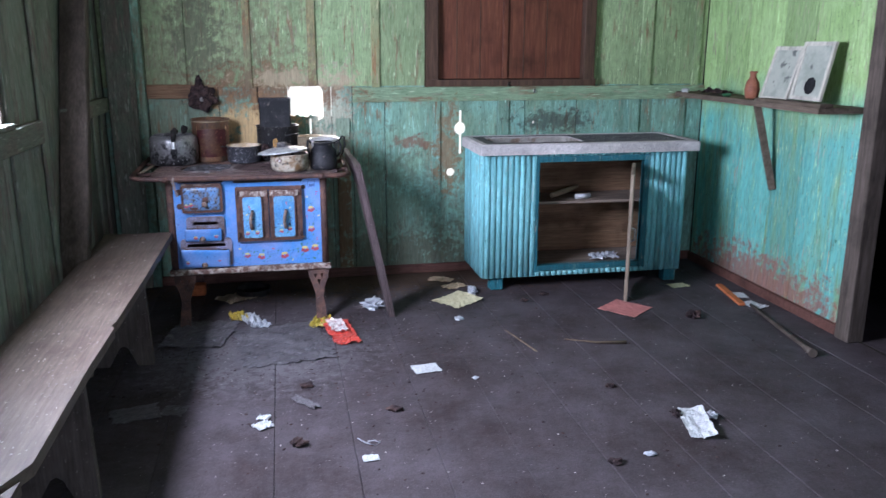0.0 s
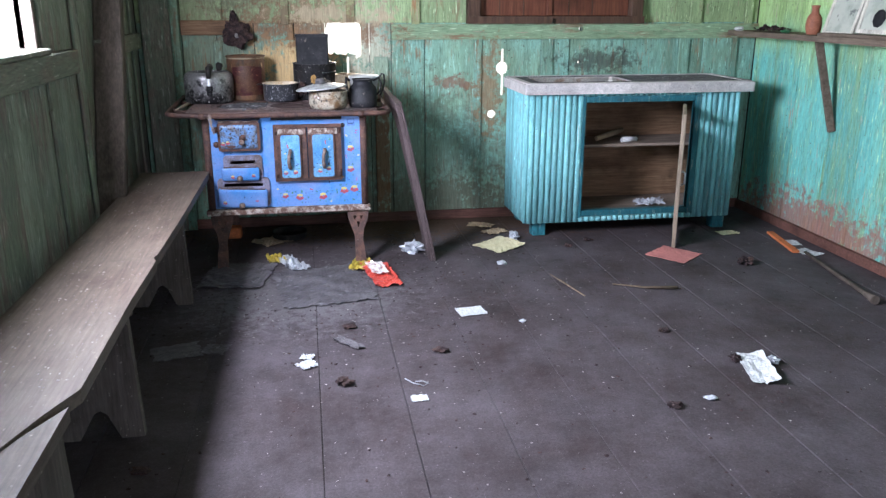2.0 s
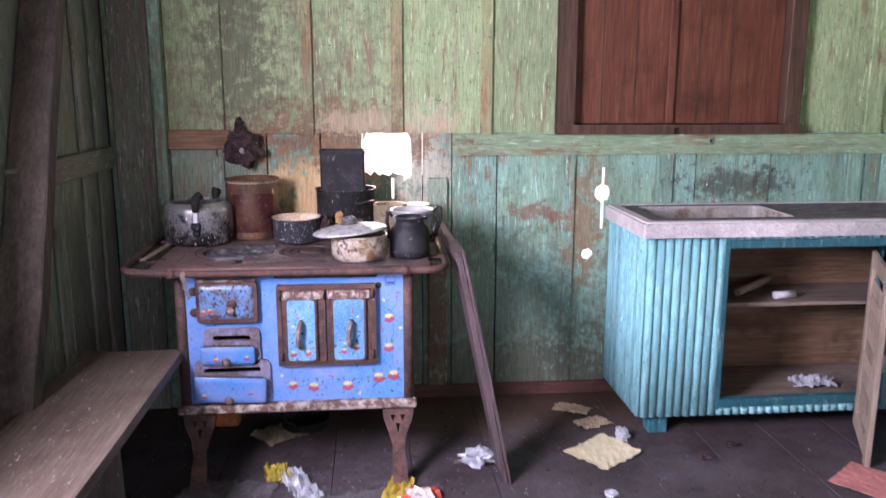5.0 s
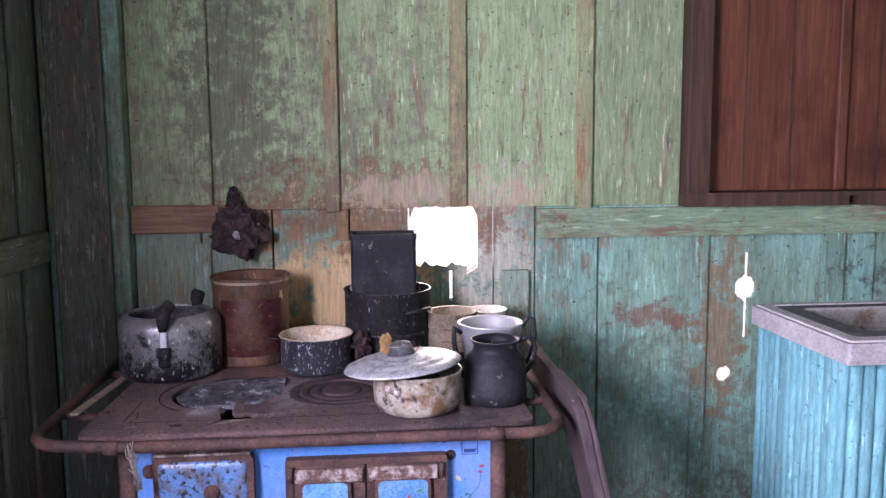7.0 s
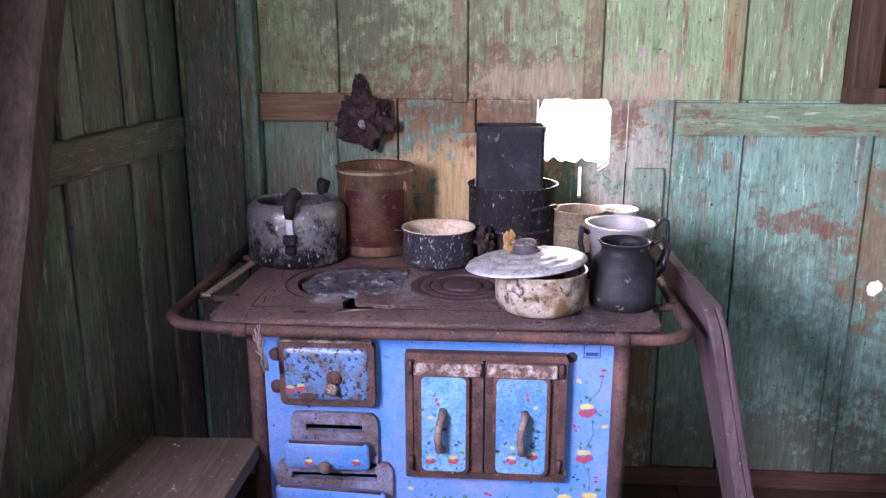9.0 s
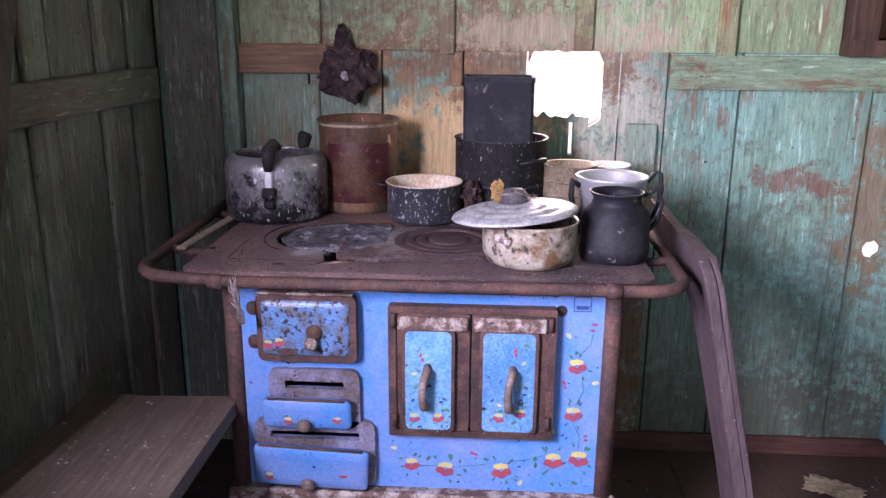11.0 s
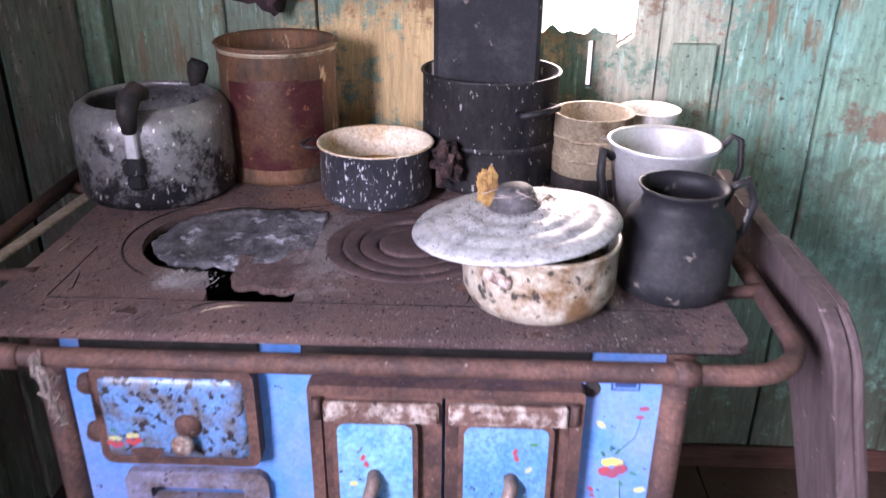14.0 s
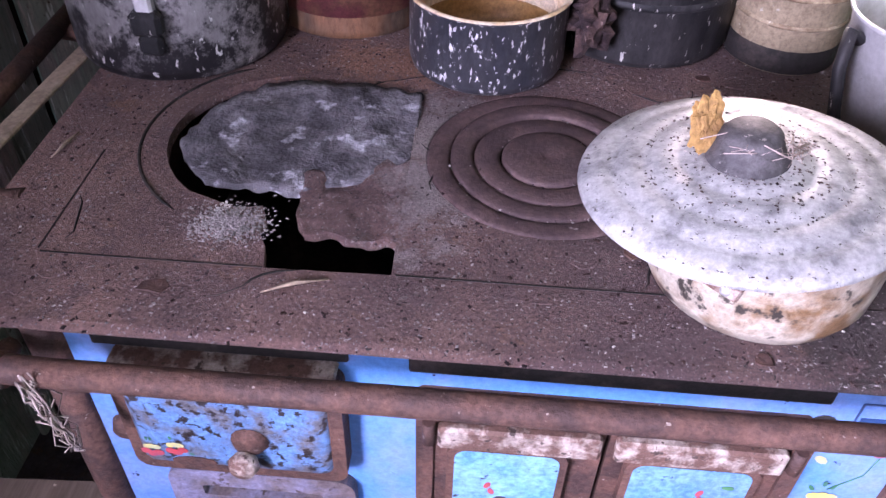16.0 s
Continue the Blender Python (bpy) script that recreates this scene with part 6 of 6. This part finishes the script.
tagged(part("crumpled_plastic", clump(14, (0.025, 0.035, 0.022), Matrix.Translation((1.08, 4.5, 0.022)), 3, 0.8), plastic_white), "crumpled white plastic by the cabinet foot", "plastic bag")
tagged(part("crumpled_plastic", clump(15, (0.06, 0.045, 0.03), Matrix.Translation((0.46, 4.33, 0.028)), 3, 0.8), plastic_white), "crumpled white plastic bag beside the leaning bar", "plastic bag")
bag = thing("snack_bag", (0.25, 3.985, 0), "crumpled shiny red snack bag on the floor", "snack bag")
m = Matrix.Translation((0.248, 3.965, 0)) @ pose(0, 0, 0, 0, 0, 9)
part("bag_body", crumpled(0.135, 0.37, 14, 28, 0.02, 41, m, 0.05), bag_red, bag)
part("bag_print", crumpled(0.085, 0.19, 10, 18, 0.012, 41, m @ Matrix.Translation((-0.008, 0.055, 0.02)), 0.12), bag_print, bag)
sheet("yellow_wrapper", 0.145, 4.14, 0.09, 0.19, -18, plastic_yellow, "yellow plastic wrapper under the red bag", "wrapper", 0.02, 42, 0, 0.15)
sheet("grey_plastic_sheet", -0.05, 3.86, 0.44, 0.56, 9, cloth_grey, "large dusty grey plastic sheet crumpled on the floor", "plastic sheet", 0.008, 43, 0, 0.12, 30, 34)
sheet("grey_plastic_sheet", -0.47, 4.07, 0.33, 0.4, -10, cloth_grey, "dusty grey plastic sheet by the bench", "plastic sheet", 0.012, 44, 0, 0.12, 26, 28)
sheet("white_bag", -0.2, 4.2, 0.09, 0.26, 25, plastic_white, "white crumpled plastic bag near the stove", "plastic bag", 0.03, 45, 0, 0.15, 14, 18)
sheet("yellow_wrapper", -0.29, 4.3, 0.09, 0.14, 12, plastic_yellow, "yellowish crumpled wrapper near the stove", "wrapper", 0.028, 46, 0, 0.15)
sheet("brown_card", -0.32, 4.66, 0.19, 0.17, 40, cardboard, "brown cardboard piece under the stove", "cardboard", 0.012, 47, 0.0, 0.15)
tagged(part("brick", boxed((-0.6, 4.76, 0.0), (-0.5, 4.84, 0.065), None, 0.008), orange_mat), "orange brick under the stove", "brick")
tagged(part("dark_pan", lathe(vessel(0.1, 0.04), Matrix.Translation((-0.22, 4.75, 0.0)), 28), black_iron), "black pan on the floor under the stove", "pan")
sheet("torn_strip", 0.038, 3.135, 0.17, 0.045, -52, cloth_grey, "torn grey strip on the floor", "strip", 0.012, 48, 0, 0.3)
sheet("flat_board_scrap", -0.64, 3.16, 0.19, 0.15, 12, cloth_grey, "flattened pale scrap on the floor by the bench", "scrap", 0.004, 49, 0, 0.25)
sheet("flat_board_scrap", -0.49, 3.16, 0.1, 0.1, -15, cloth_grey, "flattened grey scrap on the floor", "scrap", 0.004, 50, 0, 0.25)
sheet("white_paper", 2.63, 3.965, 0.1, 0.13, 20, paper_white, "white paper by the wall", "paper", 0.006, 51)
sheet("white_paper", 2.645, 4.155, 0.09, 0.1, -10, paper_white, "white paper by the wall", "paper", 0.006, 52)
sheet("yellowed_paper", 2.385, 4.41, 0.12, 0.08, 10, paper_yellow, "small yellowed paper by the cabinet", "paper", 0.006, 53)
tagged(part("wooden_rod", tube([(2.6, 3.95, 0.012), (2.53, 3.56, 0.012), (2.49, 3.3, 0.012), (2.46, 3.19, 0.02)], [0.009, 0.011, 0.012, 0.022], 8), post_mat), "dark stick lying along the wall", "stick")
tagged(part("red_strip", boxed((-0.02, -0.2, 0), (0.02, 0.2, 0.015), Matrix.Translation((2.6, 4.17, 0.0)) @ pose(0, 0, 0, 0, 0, -11), 0.003), orange_mat), "reddish-orange wood strip on the floor", "strip")
tagged(part("twig", tube([(1.10, 3.83, 0.006), (1.13, 3.68, 0.008), (1.17, 3.5, 0.006)], [0.003, 0.0045, 0.003], 7), twig_mat), "pale twig on the floor", "twig", "twigs on the floor")
tagged(part("twig", tube([(1.36, 3.64, 0.006), (1.5, 3.56, 0.008), (1.65, 3.53, 0.009)], [0.003, 0.006, 0.009], 7), twig_mat), "thin dark twig on the floor", "twig", "twigs on the floor")
tagged(part("dark_lump", clump(19, (0.035, 0.03, 0.024), Matrix.Translation((2.18, 3.84, 0.02)), 3, 0.9), nest_mat), "dark clod of dirt near the wall", "litter")
tagged(part("string_piece", tube([(0.225, 2.78, 0.004), (0.25, 2.74, 0.004), (0.285, 2.71, 0.004), (0.305, 2.73, 0.004), (0.285, 2.75, 0.004), (0.26, 2.745, 0.006)], 0.0022, 6), plastic_white), "short looped piece of white string on the floor", "string")
for i, (x, y, s) in enumerate(((0.8, 3.25, 0.012), (1.36, 3.05, 0.016), (1.27, 2.45, 0.014), (1.12, 2.42, 0.018), (0.05, 3.3, 0.02), (0.4, 3.0, 0.02), (-0.62, 2.3, 0.02), (0.9, 4.05, 0.02), (1.35, 4.3, 0.018), (1.5, 4.4, 0.02))):
    tagged(part("litter_scrap", clump(60 + i, (s * 1.4, s, s * 0.5), Matrix.Translation((x, y, s * 0.4)), 2, 0.8), plastic_white if i in (0, 2, 7) else nest_mat), "small scrap of litter on the floor", "litter", "scraps on the floor")


def on_floor(r):
    x, y = r.uniform(-0.9, 2.7), r.uniform(0.8, 4.95)
    if r.random() < 0.35:
        x, y = r.gauss(0.1, 0.5), r.gauss(3.8, 0.5)
    return max(-0.95, min(2.7, x)), max(0.5, min(4.95, y)), 0.0015


tagged(part("floor_dust", crumbs(1300, 9, on_floor, 0.0034), dust_mat), "pale crumbs and flakes strewn over the floor", "dust", kind="stuff")
tagged(part("floor_dirt", crumbs(900, 10, on_floor, 0.006), nest_mat), "dark specks of dirt strewn over the floor", "dirt", kind="stuff")

# ---------------------------------------------------------------- trees outside the side window
for i, (x, y, h) in enumerate(((-7.0, 5.0, 5.0), (-8.5, 1.5, 6.0), (-9.0, 9.0, 6.0))):
    tree = thing("garden_tree", (x, y, -0.6), "leafy green tree in the garden outside the window", "tree", "trees outside")
    part("trunk", tube([(x, y, -0.6), (x + 0.1, y, h * 0.3), (x, y + 0.15, h * 0.7)], [0.16, 0.11, 0.05], 8), post_mat, tree)
    r = random.Random(70 + i)
    verts, faces = [], []
    for k in range(1600):
        a, b, c = r.gauss(0, 1), r.gauss(0, 1), r.gauss(0, 1)
        cx, cy, cz = x + 1.0 * a, y + 1.1 * b, h * 0.62 + 1.0 * c
        s = r.uniform(0.06, 0.13)
        u = Vector((r.gauss(0, 1), r.gauss(0, 1), r.gauss(0, 1))).normalized()
        v = u.orthogonal().normalized()
        o = len(verts)
        p = Vector((cx, cy, cz))
        verts += [p - u * s, p + v * s * 0.4, p + u * s, p - v * s * 0.4]
        faces.append((o, o + 1, o + 2, o + 3))
    me = bpy.data.meshes.new("leaves")
    me.from_pydata(verts, [], faces)
    bm = bmesh.new()
    bm.from_mesh(me)
    bpy.data.meshes.remove(me)
    part("crown", bm, leaf_mat, tree)

# ---------------------------------------------------------------- floor boards
floor = thing("floor", (0.9, 2, 0), "worn dusty purplish-brown plank floor", "floor", kind="structure")
part("joists", boxed((LEFT - 0.06, FRONT - 0.06, -0.06), (4.65, BACK + 0.06, -0.026)), dark_mat, floor)
rnd = random.Random(11)
xs = [LEFT - 0.02, -0.78, -0.5, -0.085, 0.21, 0.51, 0.8, 1.1, 1.41, 1.7, 2.0, 2.3, 2.58, 2.84, 3.14, 3.44, 3.74, 4.04, 4.34, 4.65]
for a, b in zip(xs, xs[1:]):
    cut = rnd.uniform(0.6, 1.9)
    for y0, y1 in ((FRONT, cut), (cut, BACK - 0.001)):
        part("plank", boxed((a + 0.0009, y0 + 0.0009, -0.025), (b - 0.0009, y1 - 0.0009, rnd.uniform(-0.0012, 0.0)), None, 0.0018), floor_mat, floor)
